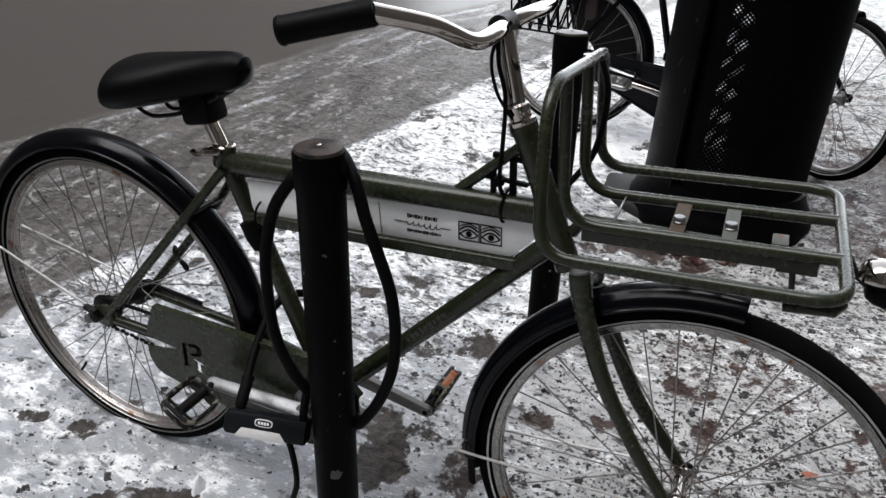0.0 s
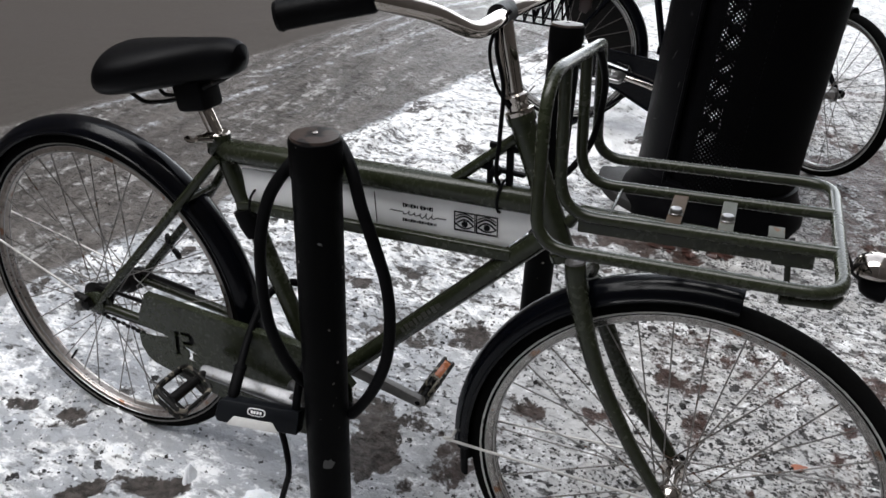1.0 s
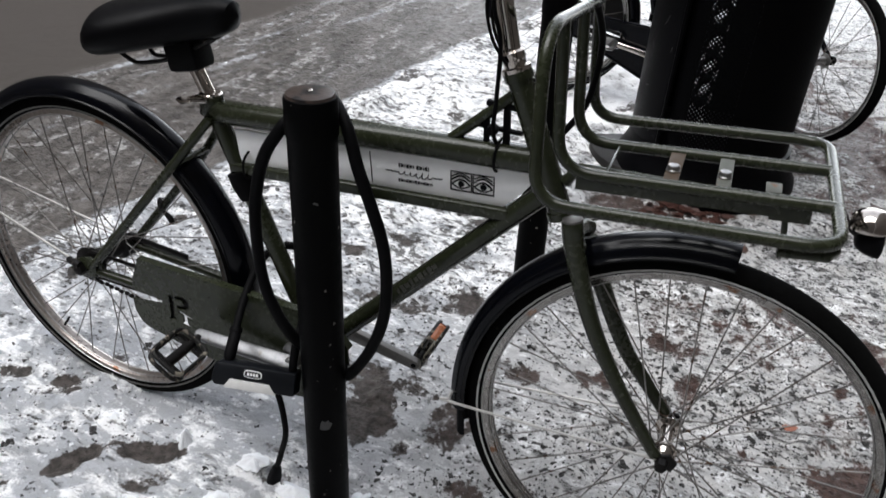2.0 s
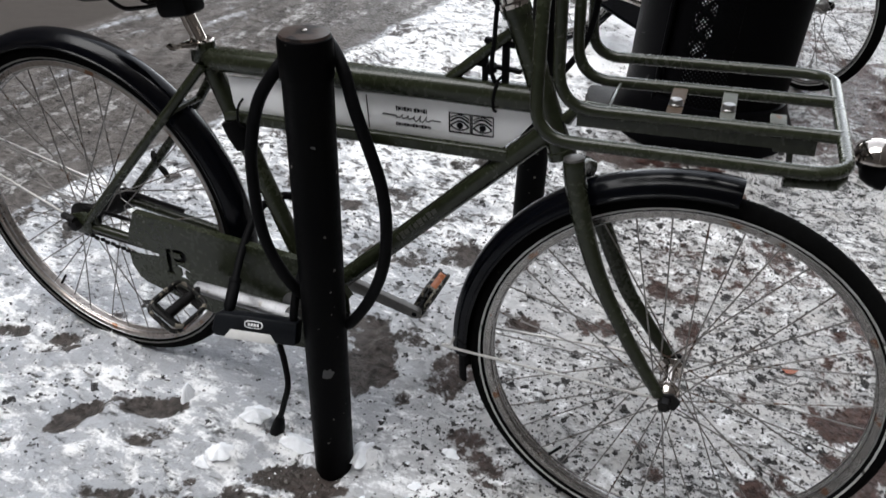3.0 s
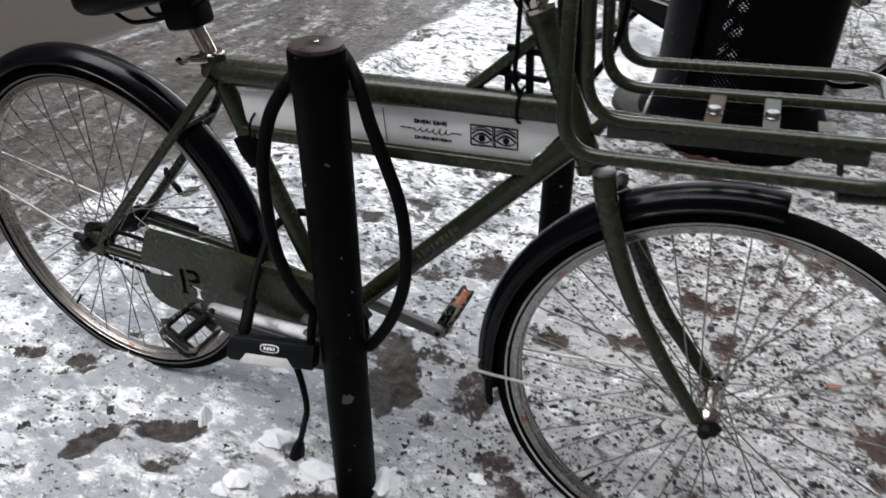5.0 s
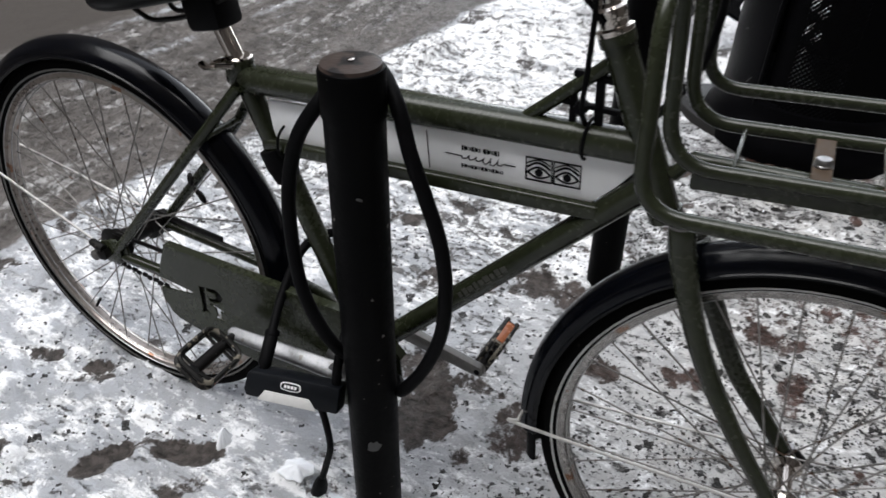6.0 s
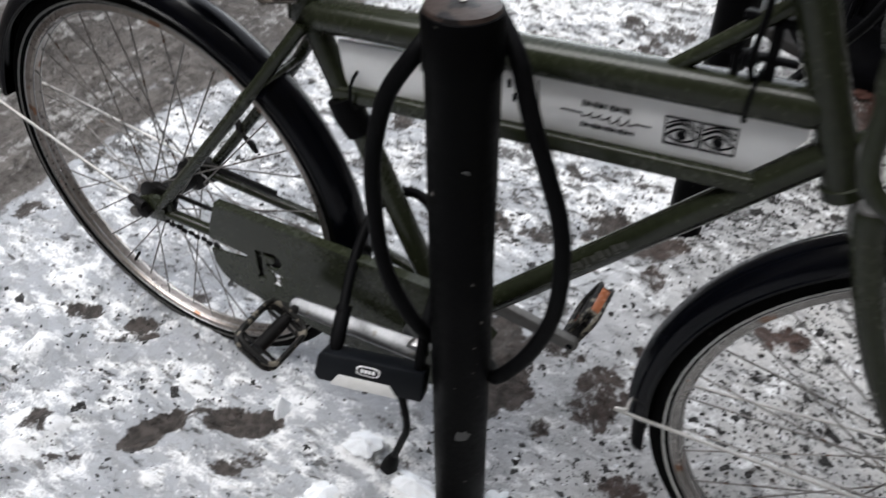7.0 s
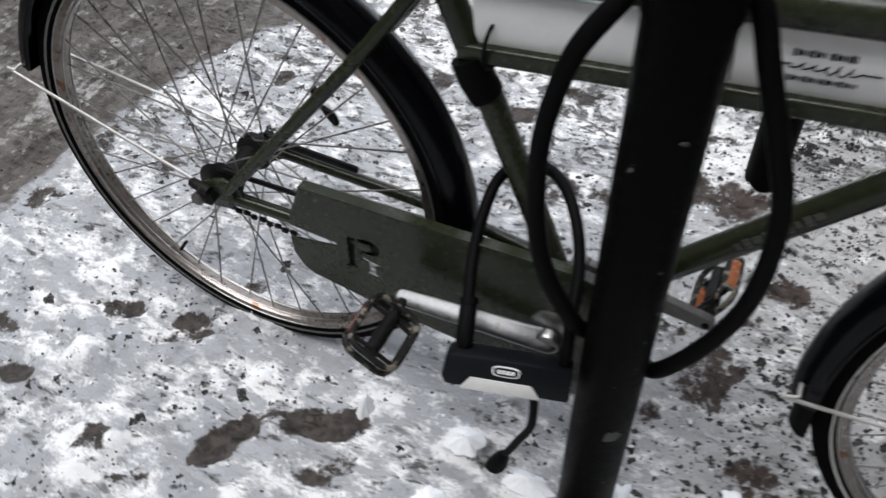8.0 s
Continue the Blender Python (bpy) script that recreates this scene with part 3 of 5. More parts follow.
def wheel(parent, name, centre, radius, turn, label, rim_mat=RIM, hub_mat=STEEL, spokes=36, hub_r=0.017, hub_w=0.034, tyre_w=0.0196, spin=0.0, stripe_mat=STRIPE):
    """A spoked wheel round the y axis at centre, then moved by turn."""
    m = turn @ Matrix.Translation(centre)
    rr = radius - 2 * tyre_w + 0.005
    rim = part(name, lathe([(rr + 0.004, -0.013), (rr + 0.006, -0.011), (rr - 0.004, -0.010), (rr - 0.006, -0.006), (rr - 0.0070, 0.0), (rr - 0.006, 0.006), (rr - 0.004, 0.010),
                                  (rr + 0.006, 0.011), (rr + 0.004, 0.013), (rr - 0.006, 0.0125), (rr - 0.0085, 0.007), (rr - 0.0094, 0.0), (rr - 0.0085, -0.007), (rr - 0.006, -0.0125)],
                                 72, "Y", closed=True), rim_mat, parent, label, m)
    ring = [(radius - tyre_w + tyre_w * math.cos(w) * (1.0 if math.cos(w) > -0.5 else 0.8), tyre_w * 0.95 * math.sin(w)) for w in (2 * math.pi * k / 14 for k in range(14))]
    part("tyre", lathe(ring, 72, "Y", closed=True), RUBBER, rim, "black tyre with a worn dirty tread", m)
    for s in (-1, 1):
        part("stripe", lathe([(rr + 0.0092, s * 0.0182), (rr + 0.0122, s * 0.0194), (rr + 0.0119, s * 0.0200), (rr + 0.0088, s * 0.0188)], 72, "Y", closed=True), stripe_mat, rim, "thin reflective stripe", m)
        for q, h in ((rr + 0.004, 0.0132), (rr - 0.0088, 0.0072)):
            part("rim_edge", tube([(q * math.cos(w), s * h, q * math.sin(w)) for w in (2 * math.pi * k / 72 for k in range(72))], 0.0012, 6, closed=True, up=(0, 1, 0)), STEEL, rim, "", m)
    part("hub", lathe([(0.005, -0.058), (0.008, -0.058), (0.008, -0.05), (0.012, -0.046), (hub_r + 0.009, -hub_w), (hub_r + 0.009, -hub_w + 0.003), (hub_r, -hub_w + 0.008), (hub_r * 0.85, 0),
                       (hub_r, hub_w - 0.008), (hub_r + 0.009, hub_w - 0.003), (hub_r + 0.009, hub_w), (0.012, 0.046), (0.008, 0.05), (0.008, 0.058), (0.005, 0.058)], 32, "Y"), hub_mat, rim, "", m)
    meshes = {}
    for k in range(spokes):
        side, lead = (-1 if k % 2 else 1), (1 if (k // 2) % 2 else -1)
        w = 2 * math.pi * k / spokes + spin
        u = w + lead * radians(52)
        a = Vector(((hub_r + 0.009) * math.cos(u), side * (hub_w - 0.002), (hub_r + 0.009) * math.sin(u)))
        b = Vector(((rr - 0.008) * math.cos(w), side * 0.003, (rr - 0.008) * math.sin(w)))
        key = (side, lead)
        if key not in meshes:
            meshes[key] = (spoke_mesh(a, b, 0.0013), w)
        mesh, w0 = meshes[key]
        hang("spoke", mesh, rim, m @ Matrix.Rotation(-(w - w0), 4, "Y"))
    part("valve", tube([(0, 0, -rr + 0.016), (0, 0, -rr + 0.048)], 0.003, 8), SOFT_BLACK, rim, "", m @ Matrix.Rotation(0.6, 4, "Y"))
    return rim


def mudguard(parent, name, centre, r, width, a0, a1, turn, label, mat=FENDER):
    """A curved strip over the tyre with turned-down sides and a ridge along the middle."""
    bm, rows, n = bmesh.new(), [], 72
    half = [(-0.99, -0.0225), (-1.05, -0.0215), (-1.06, -0.0195), (-1.0, -0.0180), (-0.96, -0.010), (-0.82, -0.0035), (-0.56, 0.0022), (-0.50, 0.0042), (-0.3, 0.0066), (0, 0.0078),
            (0.3, 0.0066), (0.50, 0.0042), (0.56, 0.0022), (0.82, -0.0035), (0.96, -0.010), (1.0, -0.0180), (1.06, -0.0195), (1.05, -0.0215), (0.99, -0.0225)]
    section = half + [(u * 0.95, h - 0.0022) for u, h in half[::-1]]
    for i in range(n + 1):
        w = radians(a0 + (a1 - a0) * i / n)
        rows.append([bm.verts.new((centre[0] + (r + h) * math.cos(w), centre[1] + u * width / 2, centre[2] + (r + h) * math.sin(w))) for u, h in section])
    for i in range(n):
        for k in range(len(section)):
            j = (k + 1) % len(section)
            bm.faces.new((rows[i][k], rows[i][j], rows[i + 1][j], rows[i + 1][k]))
    bm.faces.new(rows[0])
    bm.faces.new(rows[-1][::-1])
    bmesh.ops.recalc_face_normals(bm, faces=bm.faces)
    return part(name, bm, mat, parent, label, turn)


# ---- the olive carrier bicycle ----
bike = thing("bicycle", (0.5, YB, 0), "olive green carrier bicycle with front rack, locked to a black bollard", "bicycle")
rear_wheel = wheel(bike, "rear_wheel", REAR, TYRE_R, Matrix(), "scuffed metal rear wheel rim with rust stains", rim_mat=BROWN_RIM, hub_mat=GREASE, hub_r=0.019, spin=0.05, stripe_mat=DULL)
front_wheel = wheel(bike, "front_wheel", FRONT, TYRE_R, SM, "scuffed metal front wheel rim", hub_mat=CHROME, hub_r=0.012, spin=0.02)

# frame tubes
def bike_pt(x, dy, z):
    return Vector((x, YB + dy, z))


seat_top = bike_pt(0.2885, 0, 0.742)
frame_ob = part("frame", tube([seat_top, bike_pt(0.293, 0, 0.727), BB], 0.0165, 16), OLIVE, bike, "olive painted steel seat tube")


def beam(a, b, wide, tall, soft):
    """A box-section tube between two points of the bicycle's middle plane, with rounded edges."""
    d = b - a
    return box((d.length, wide, tall), Matrix.Translation((a + b) / 2) @ Matrix.Rotation(-math.atan2(d.z, d.x), 4, "Y"), soft, segs=4)


part("top_tube", beam(bike_pt(0.2847, 0, 0.7205), bike_pt(0.8841, 0, 0.7720), 0.042, 0.040, 0.018), OLIVE, frame_ob)
part("lower_rail", beam(bike_pt(0.329, 0, 0.6285), bike_pt(0.842, 0, 0.6765), 0.034, 0.021, 0.005), OLIVE, frame_ob)
part("down_tube", tube([BB, bike_pt(0.520, 0, 0.312), bike_pt(0.905, 0, 0.740)], 0.0170, 16), OLIVE, frame_ob)
part("brace_tube", tube([bike_pt(0.7103, 0, 0.7519), bike_pt(0.8346, 0, 0.8718)], 0.0085, 12), OLIVE, frame_ob)
axis = (HEAD_TOP - HEAD_LOW).normalized()
part("head_tube", tube([HEAD_LOW, HEAD_LOW + axis * 0.012, HEAD_LOW + axis * 0.013, HEAD_TOP - axis * 0.013, HEAD_TOP - axis * 0.012, HEAD_TOP],
                       lambda s: 0.0215 if s < 0.25 or s > 0.75 else 0.0185, 18), OLIVE, frame_ob)
part("bottom_bracket", lathe([(0.021, -0.036), (0.023, -0.034), (0.023, 0.034), (0.021, 0.036)], 20, "Y", BB), OLIVE, frame_ob)
for s in (-1, 1):
    part("seat_stay", tube(spline([bike_pt(0.300, s * 0.022, 0.714), bike_pt(0.2170, s * 0.052, 0.5985), bike_pt(0.018, s * 0.062, 0.352)], 6), 0.0088, 12), OLIVE, frame_ob)
    part("chain_stay", tube(spline([bike_pt(0.018, s * 0.058, 0.34), bike_pt(0.2889, s * 0.050, 0.334), bike_pt(0.489, s * 0.028, 0.324)], 6), 0.0095, 12), OLIVE, frame_ob)
    part("dropout", slab([(-0.024, 0.325), (0.011, 0.318), (0.044, 0.338), (0.038, 0.362), (0.006, 0.368), (-0.029, 0.352)], YB + s * 0.058 - 0.003, YB + s * 0.058 + 0.003, bevel=0.001), OLIVE if s < 0 else GREASE, frame_ob)
    part("axle_nut", lathe([(0.011, -0.012), (0.012, 0), (0.012, 0.008), (0.006, 0.012)] if s > 0 else [(0.006, -0.012), (0.012, -0.008), (0.012, 0), (0.011, 0.012)], 6, "Y",
                           REAR + Vector((0, s * 0.072, 0))), GREASE, frame_ob)
brake = part("brake_arm", box((0.150, 0.006, 0.011), Matrix.Translation(bike_pt(0.086, 0.050, 0.362)) @ Matrix.Rotation(radians(3), 4, "Y"), 0.002), GREASE, frame_ob, "dark brake arm along the stay")
part("brake_drum", lathe([(0.014, 0.030), (0.026, 0.032), (0.029, 0.035), (0.029, 0.046), (0.025, 0.050), (0.012, 0.052)], 28, "Y", REAR), GREASE, frame_ob, "black hub brake drum")
tug = part("chain_tug", tube(spline([REAR + Vector((-0.028, -0.070, 0.012)), REAR + Vector((-0.016, -0.074, 0.014)), REAR + Vector((0.004, -0.076, 0.012))], 4), 0.0075, 12), GREASE, frame_ob, "black sleeve behind the axle")
part("tug_nut", lathe([(0.006, -0.010), (0.010, -0.007), (0.010, 0.006), (0.007, 0.010)], 8, "Y", REAR + Vector((-0.018, -0.074, -0.008))), DULL, tug)
part("rear_plate", slab([(-0.028, 0.336), (-0.004, 0.322), (0.024, 0.326), (0.0308, 0.352), (0.01, 0.372), (-0.016, 0.362)], YB - 0.068, YB - 0.063, bevel=0.001), OLIVE, frame_ob)
part("stay_bridge", tube([bike_pt(0.2362, -0.048, 0.6219), bike_pt(0.2362, 0.048, 0.6219)], 0.006, 10), OLIVE, frame_ob)
part("seat_lug", lathe([(0.018, -0.02), (0.021, -0.016), (0.021, 0.014), (0.019, 0.018)], 18, "Z", bike_pt(0.2895, 0, 0.7330)), OLIVE, frame_ob)
lug = part("cable_guide", tube(rounded([bike_pt(0.096, 0.058, 0.474), bike_pt(0.108, 0.050, 0.466), bike_pt(0.104, 0.050, 0.454), bike_pt(0.092, 0.058, 0.461)], 0.006, 4, closed=True), 0.0036, 8, closed=True), GREASE, frame_ob, "dark wire guide on the stay")
part("clip", tube(rounded([bike_pt(0.110, 0.050, 0.452), bike_pt(0.132, 0.046, 0.446), bike_pt(0.136, 0.046, 0.432), bike_pt(0.126, 0.050, 0.431)], 0.006, 4, closed=True), 0.0036, 8, closed=True), GREASE, lug)
part("tube_clamp", tube([bike_pt(0.341, -0.006, 0.6210), bike_pt(0.351, -0.006, 0.5990), bike_pt(0.362, 0.0, 0.577)], 0.021, 12), SOFT_BLACK, frame_ob, "black plastic clamp on the seat tube")

# sign board between the tubes
sign = part("sign_board", slab([(0.3385, 0.699), (0.3480, 0.6400), (0.8280, 0.6840), (0.8560, 0.7150), (0.8720, 0.7380), (0.8720, 0.7540)], YB - 0.006, YB + 0.002, bevel=0.0008), WHITE, bike, "white printed advertising board in the frame")


def on_sign(u, v, lift=0.0):
    """A point on the board: u along its length from its lower left corner, v up."""
    d = Vector((0.479, 0, 0.045)).normalized()
    return Vector((0.3490, YB - 0.0066 - lift, 0.6420)) + d * u + Vector((-d.z, 0, d.x)) * v


def sign_bar(name, pts, wide, label=""):
    part(name, tube([on_sign(u, v) for u, v in pts], wide, 6, flat=1.0), INK, sign, label)


sign_bar("dividing_line", [(0.258, 0.002), (0.256, 0.056)], 0.0007)
for u0, u1, v, tall in ((0.308, 0.360, 0.0405, 0.0072), (0.307, 0.365, 0.0150, 0.0058)):
    u, k = u0, 0
    while u < u1:
        w = (0.0024, 0.0016, 0.0030, 0.0020, 0.0014)[k % 5]
        part("text_bar", box((w, 0.0006, tall * (1.0, 0.68, 0.74, 0.95, 0.7)[(k * 3) % 5]), Matrix.Translation(on_sign(u, v)) @ Matrix.Rotation(radians(-5.4), 4, "Y"), 0), INK, sign)
        u, k = u + w + (0.0034 if k == 8 and tall > 0.006 else 0.0009), k + 1
sign_bar("signature_line", [(0.283 + 0.0021 * k + (0.0030 * math.sin(k * 1.30 + 0.8) if 11 < k < 39 else 0.0), 0.0285 + (0.0042 * math.sin(k * 1.30) * (1.35 if 27 < k < 36 else 0.8) if 11 < k < 39 else 0.0004 * (k % 3)) - 0.00004 * k) for k in range(48)], 0.00075, "thin black handwritten flourish")
for k in range(2):
    u0, v0, w0, h0 = 0.3965 + 0.0368 * k, 0.0140, 0.0340, 0.0305
    sign_bar("square_outline", [(u0, v0), (u0 + w0, v0), (u0 + w0, v0 + h0), (u0, v0 + h0), (u0, v0)], 0.0013)
    for bow, low, rise in ((0.0088, 0.0098, 0.0013), (-0.0058, 0.0098, 0.0011), (0.0074, 0.0172, 0.0014), (0.0056, 0.0228, 0.0009)):
        sign_bar("curved_bar", [(u0 + 0.0022 + (w0 - 0.0044) * t / 10, v0 + low + bow * math.sin(math.pi * t / 10)) for t in range(11)], rise)
    part("printed_disc", lathe([(0.0052, -0.0004), (0.0052, 0.0004)], 18, "Y", on_sign(u0 + w0 / 2, v0 + 0.0112)), INK, sign)
for u, h in ((0.222, 0.046), (0.228, 0.030), (0.234, 0.044)):
    part("text_bar", box((0.004, 0.0006, 0.010), Matrix.Translation(on_sign(u, h)) @ Matrix.Rotation(radians(-5.4), 4, "Y"), 0), INK, sign)
for x, z in ((0.366, 0.638), (0.813, 0.766)):
    c = bike_pt(x, 0, z)
    part("cable_tie", tube([c + Vector((0.002 * math.cos(w), 0.023 * math.cos(w), (0.027 if x < 0.5 else 0.026) * math.sin(w))) for w in (2 * math.pi * k / 20 for k in range(20))], 0.0022, 6, closed=True), SOFT_BLACK, sign, "black cable tie")
for k in range(9):
    t = 0.39 + 0.020 * k
    p = bike_pt(0.520, 0, 0.312).lerp(bike_pt(0.905, 0, 0.740), t)
    part("lettering_bar", box((0.006 + 0.002 * (k % 3), 0.0012, 0.009 + 0.003 * ((k * 5) % 2)), Matrix.Translation(p + Vector((-0.002, -0.0163, 0.003))) @ Matrix.Rotation(radians(-44.5), 4, "Y"), 0), FADED, frame_ob)

# chain guard, crank and pedals
guard_out = [(0.1393, 0.406), (0.3416, 0.408), (0.5048, 0.411), (0.5628, 0.401), (0.5997, 0.363), (0.6049, 0.31), (0.5839, 0.258), (0.5396, 0.224), (0.4785, 0.214), (0.3837, 0.22), (0.2457, 0.236), (0.1498, 0.253),
             (0.134, 0.262), (0.1196, 0.285), (0.1172, 0.312), (0.1898, 0.324), (0.1898, 0.33), (0.1172, 0.335), (0.122, 0.36)]
guard_holes = [[(0.2067, 0.349), (0.2193, 0.351), (0.2172, 0.302), (0.2225, 0.299), (0.2225, 0.296), (0.2046, 0.293), (0.2046, 0.296), (0.2088, 0.299)],
               [(0.2225, 0.352), (0.2425, 0.355), (0.2531, 0.349), (0.2552, 0.338), (0.2488, 0.328), (0.2362, 0.324), (0.2257, 0.324), (0.2257, 0.331), (0.2362, 0.332), (0.2425, 0.338), (0.2404, 0.345), (0.2236, 0.344)],
               [(0.2278, 0.32), (0.2425, 0.317), (0.2594, 0.312), (0.2615, 0.308), (0.2478, 0.31), (0.2488, 0.295), (0.2562, 0.292), (0.2562, 0.289), (0.2351, 0.29), (0.2351, 0.293), (0.2394, 0.296), (0.2383, 0.312), (0.2267, 0.315)]]
guard_y = YB - 0.066


def cut_plate(outline, holes, y0, y1):
    """A plate with cut-outs, from y0 to y1."""
    bm, rings = bmesh.new(), [outline] + holes
    flat = [p for ring in rings for p in ring]
    tris = tessellate_polygon([[Vector((x, z, 0)) for x, z in ring] for ring in rings])
    a, b = ([bm.verts.new((x, y, z)) for x, z in flat] for y in (y0, y1))
    for i, j, k in tris:
        bm.faces.new((a[i], a[j], a[k]))
        bm.faces.new((b[k], b[j], b[i]))
    start = 0
    for ring in rings:
        n = len(ring)
        for i in range(n):
            p, q = start + i, start + (i + 1) % n
            bm.faces.new((a[p], a[q], b[q], b[p]))
        start += n
    bmesh.ops.recalc_face_normals(bm, faces=bm.faces)
    return bm


guard = part("chain_guard", cut_plate(guard_out, guard_holes, guard_y - 0.0015, guard_y + 0.0015), OLIVE, bike, "olive sheet-metal chain guard with punched openings", smooth=False)
lip = bmesh.new()
edge = [(0.1393, 0.4075), (0.3416, 0.4095), (0.5048, 0.4125), (0.5628, 0.4025), (0.5997, 0.365)]
for (x0, z0), (x1, z1) in zip(edge, edge[1:]):
    d = Vector((x1 - x0, 0, z1 - z0))
    box((d.length + 0.002, 0.016, 0.0024), Matrix.Translation(((x0 + x1) / 2, guard_y + 0.0070, (z0 + z1) / 2)) @ Matrix.Rotation(-math.atan2(d.z, d.x), 4, "Y"), 0, lip)
part("folded_lip", lip, OLIVE, guard, smooth=False)
low_lip = bmesh.new()
edge = [(0.1498, 0.2525), (0.2457, 0.2355), (0.3837, 0.2195), (0.4785, 0.2135), (0.5396, 0.2235)]
for (x0, z0), (x1, z1) in zip(edge, edge[1:]):
    d = Vector((x1 - x0, 0, z1 - z0))
    box((d.length + 0.002, 0.020, 0.0024), Matrix.Translation(((x0 + x1) / 2, guard_y + 0.010, (z0 + z1) / 2)) @ Matrix.Rotation(-math.atan2(d.z, d.x), 4, "Y"), 0, low_lip)
part("folded_lip", low_lip, OLIVE, guard, smooth=False)
# sheet added behind two openings to stand in for the dark seen through them
part("hole_darkener", slab([(0.1983, 0.288), (0.2257, 0.288), (0.2257, 0.3215), (0.2615, 0.3215), (0.2615, 0.36), (0.1983, 0.36)], guard_y + 0.004, guard_y + 0.006), GREASE, guard, "dark sheet added behind two openings to make them look shaded", smooth=False)
part("sprocket", lathe([(0.012, -0.002), (0.032, -0.002), (0.036, 0.0), (0.032, 0.002), (0.012, 0.002)], 18, "Y", REAR + Vector((0, -0.046, 0)), closed=True), GREASE, guard)
for z0, z1 in ((0.372, 0.376), (0.316, 0.322)):
    part("chain_run", tube([(REAR.x, YB - 0.046, z0), (BB.x, YB - 0.046, z1)], 0.0045, 6, flat=0.7), GREASE, guard)
link = box((0.0105, 0.006, 0.0075), None, 0.0015, segs=1)
link_mesh = finish("chain_link", link, GREASE)
for k in range(10):
    hang("chain_link", link_mesh, guard, Matrix.Translation((-0.006 + 0.0127 * k, YB - 0.050 + 0.002 * (k % 2), 0.309 - 0.0012 * k)))
near_end, far_end = Vector((0.3085, YB - 0.104, 0.315)), Vector((0.6734, YB + 0.068, 0.268))
crank_c = Vector((BB.x, YB - 0.084, BB.z))


def crank(name, hub, tip, s):
    d = (tip - hub).normalized()
    length, n, ring = (tip - hub).length, 10, []
    for k in range(n + 1):
        w = math.pi / 2 + math.pi * k / n
        ring.append((0.0150 * math.cos(w), 0.0150 * math.sin(w)))
    for k in range(n + 1):
        w = -math.pi / 2 + math.pi * k / n
        ring.append((length + 0.0112 * math.cos(w), 0.0112 * math.sin(w)))
    bm = slab(ring, -0.0075, 0.0075, bevel=0.0035)
    bm.transform(Matrix.Translation(hub) @ (Vector((1, 0, 0)).rotation_difference(d)).to_matrix().to_4x4())
    ob = part(name, bm, CRANK if s < 0 else DULL, bike, "bare grey metal crank arm")
    part("spindle_hole", lathe([(0.0052, -0.0085), (0.0052, 0.0085), (0.001, 0.0086)] if s > 0 else [(0.001, -0.0086), (0.0052, -0.0085), (0.0052, 0.0085)], 12, "Y", tip), SOFT_BLACK, ob, "dark end of the spindle")
    part("crank_cap", lathe([(0.015, -0.007), (0.017, -0.004), (0.017, 0.006), (0.014, 0.008)], 18, "Y", hub), ALLOY, ob)
    return ob


near_crank = crank("crank", crank_c, near_end, -1)
crank("crank", Vector((BB.x, YB + 0.060, BB.z)), far_end, 1)
part("bearing_cap", lathe([(0.026, 0.0), (0.026, -0.004), (0.022, -0.007), (0.004, -0.008)], 28, "Y", Vector((BB.x - 0.004, guard_y - 0.002, BB.z + 0.012))), ALLOY, near_crank, "bright round bearing cap")
way = near_end - crank_c
part("stamped_mark", box((0.026, 0.0012, 0.0045), Matrix.Translation(crank_c + way * 0.42 + Vector((0, -0.0077, 0))) @ way.to_track_quat("X", "Z").to_matrix().to_4x4(), 0), GREASE, near_crank, "dark stamped mark")
part("chainring", lathe([(0.030, -0.002), (0.085, -0.002), (0.088, 0.0), (0.085, 0.002), (0.030, 0.002)], 44, "Y", Vector((BB.x, YB - 0.045, BB.z)), closed=True), GREASE, near_crank)


def pedal(name, tip, out, tilt, size=1.0):
    """A black cage pedal on its spindle: out is the sideways direction, tilt its turn about the spindle."""
    m = Matrix.Translation(tip) @ Matrix.Rotation(radians(tilt), 4, "Y") @ Matrix.Scale(size, 4)
    s = out
    ob = part(name, tube([(0, 0, 0), (0, s * 0.03, 0), (0, s * 0.031, 0), (0, s * 0.094, 0)], lambda t: 0.007 if t < 0.5 else 0.0105, 12), GREASE, bike, "worn black cage pedal", m)
    for z in (-0.009, 0.009):
        loop = rounded([(-0.036, s * 0.018, z), (0.036, s * 0.018, z), (0.036, s * 0.106, z), (-0.036, s * 0.106, z)], 0.020, 6, closed=True)
        part("cage_ring", tube(loop, 0.0046, 8, closed=True), PEDAL, ob, "", m)
    for y in (0.034, 0.090):
        part("cage_web", box((0.066, 0.005, 0.007), Matrix.Translation((0, s * y, 0)), 0.002), PEDAL, ob, "", m)
    for x in (-0.036, 0.036):
        for y in (0.036, 0.088):
            part("cage_post", box((0.006, 0.010, 0.022), Matrix.Translation((x, s * y, 0)), 0.002), PEDAL, ob, "", m)
        part("pedal_reflector", box((0.005, 0.052, 0.014), Matrix.Translation((x * 1.04, s * 0.062, 0)), 0.001), ORANGE, ob, "orange plastic reflector", m)
    return ob


pedal("pedal", near_end + Vector((0.002, -0.006, 0)), -1, 32, 0.95)
pedal("pedal", far_end + Vector((0, 0.008, 0)), 1, -67, 1.0)

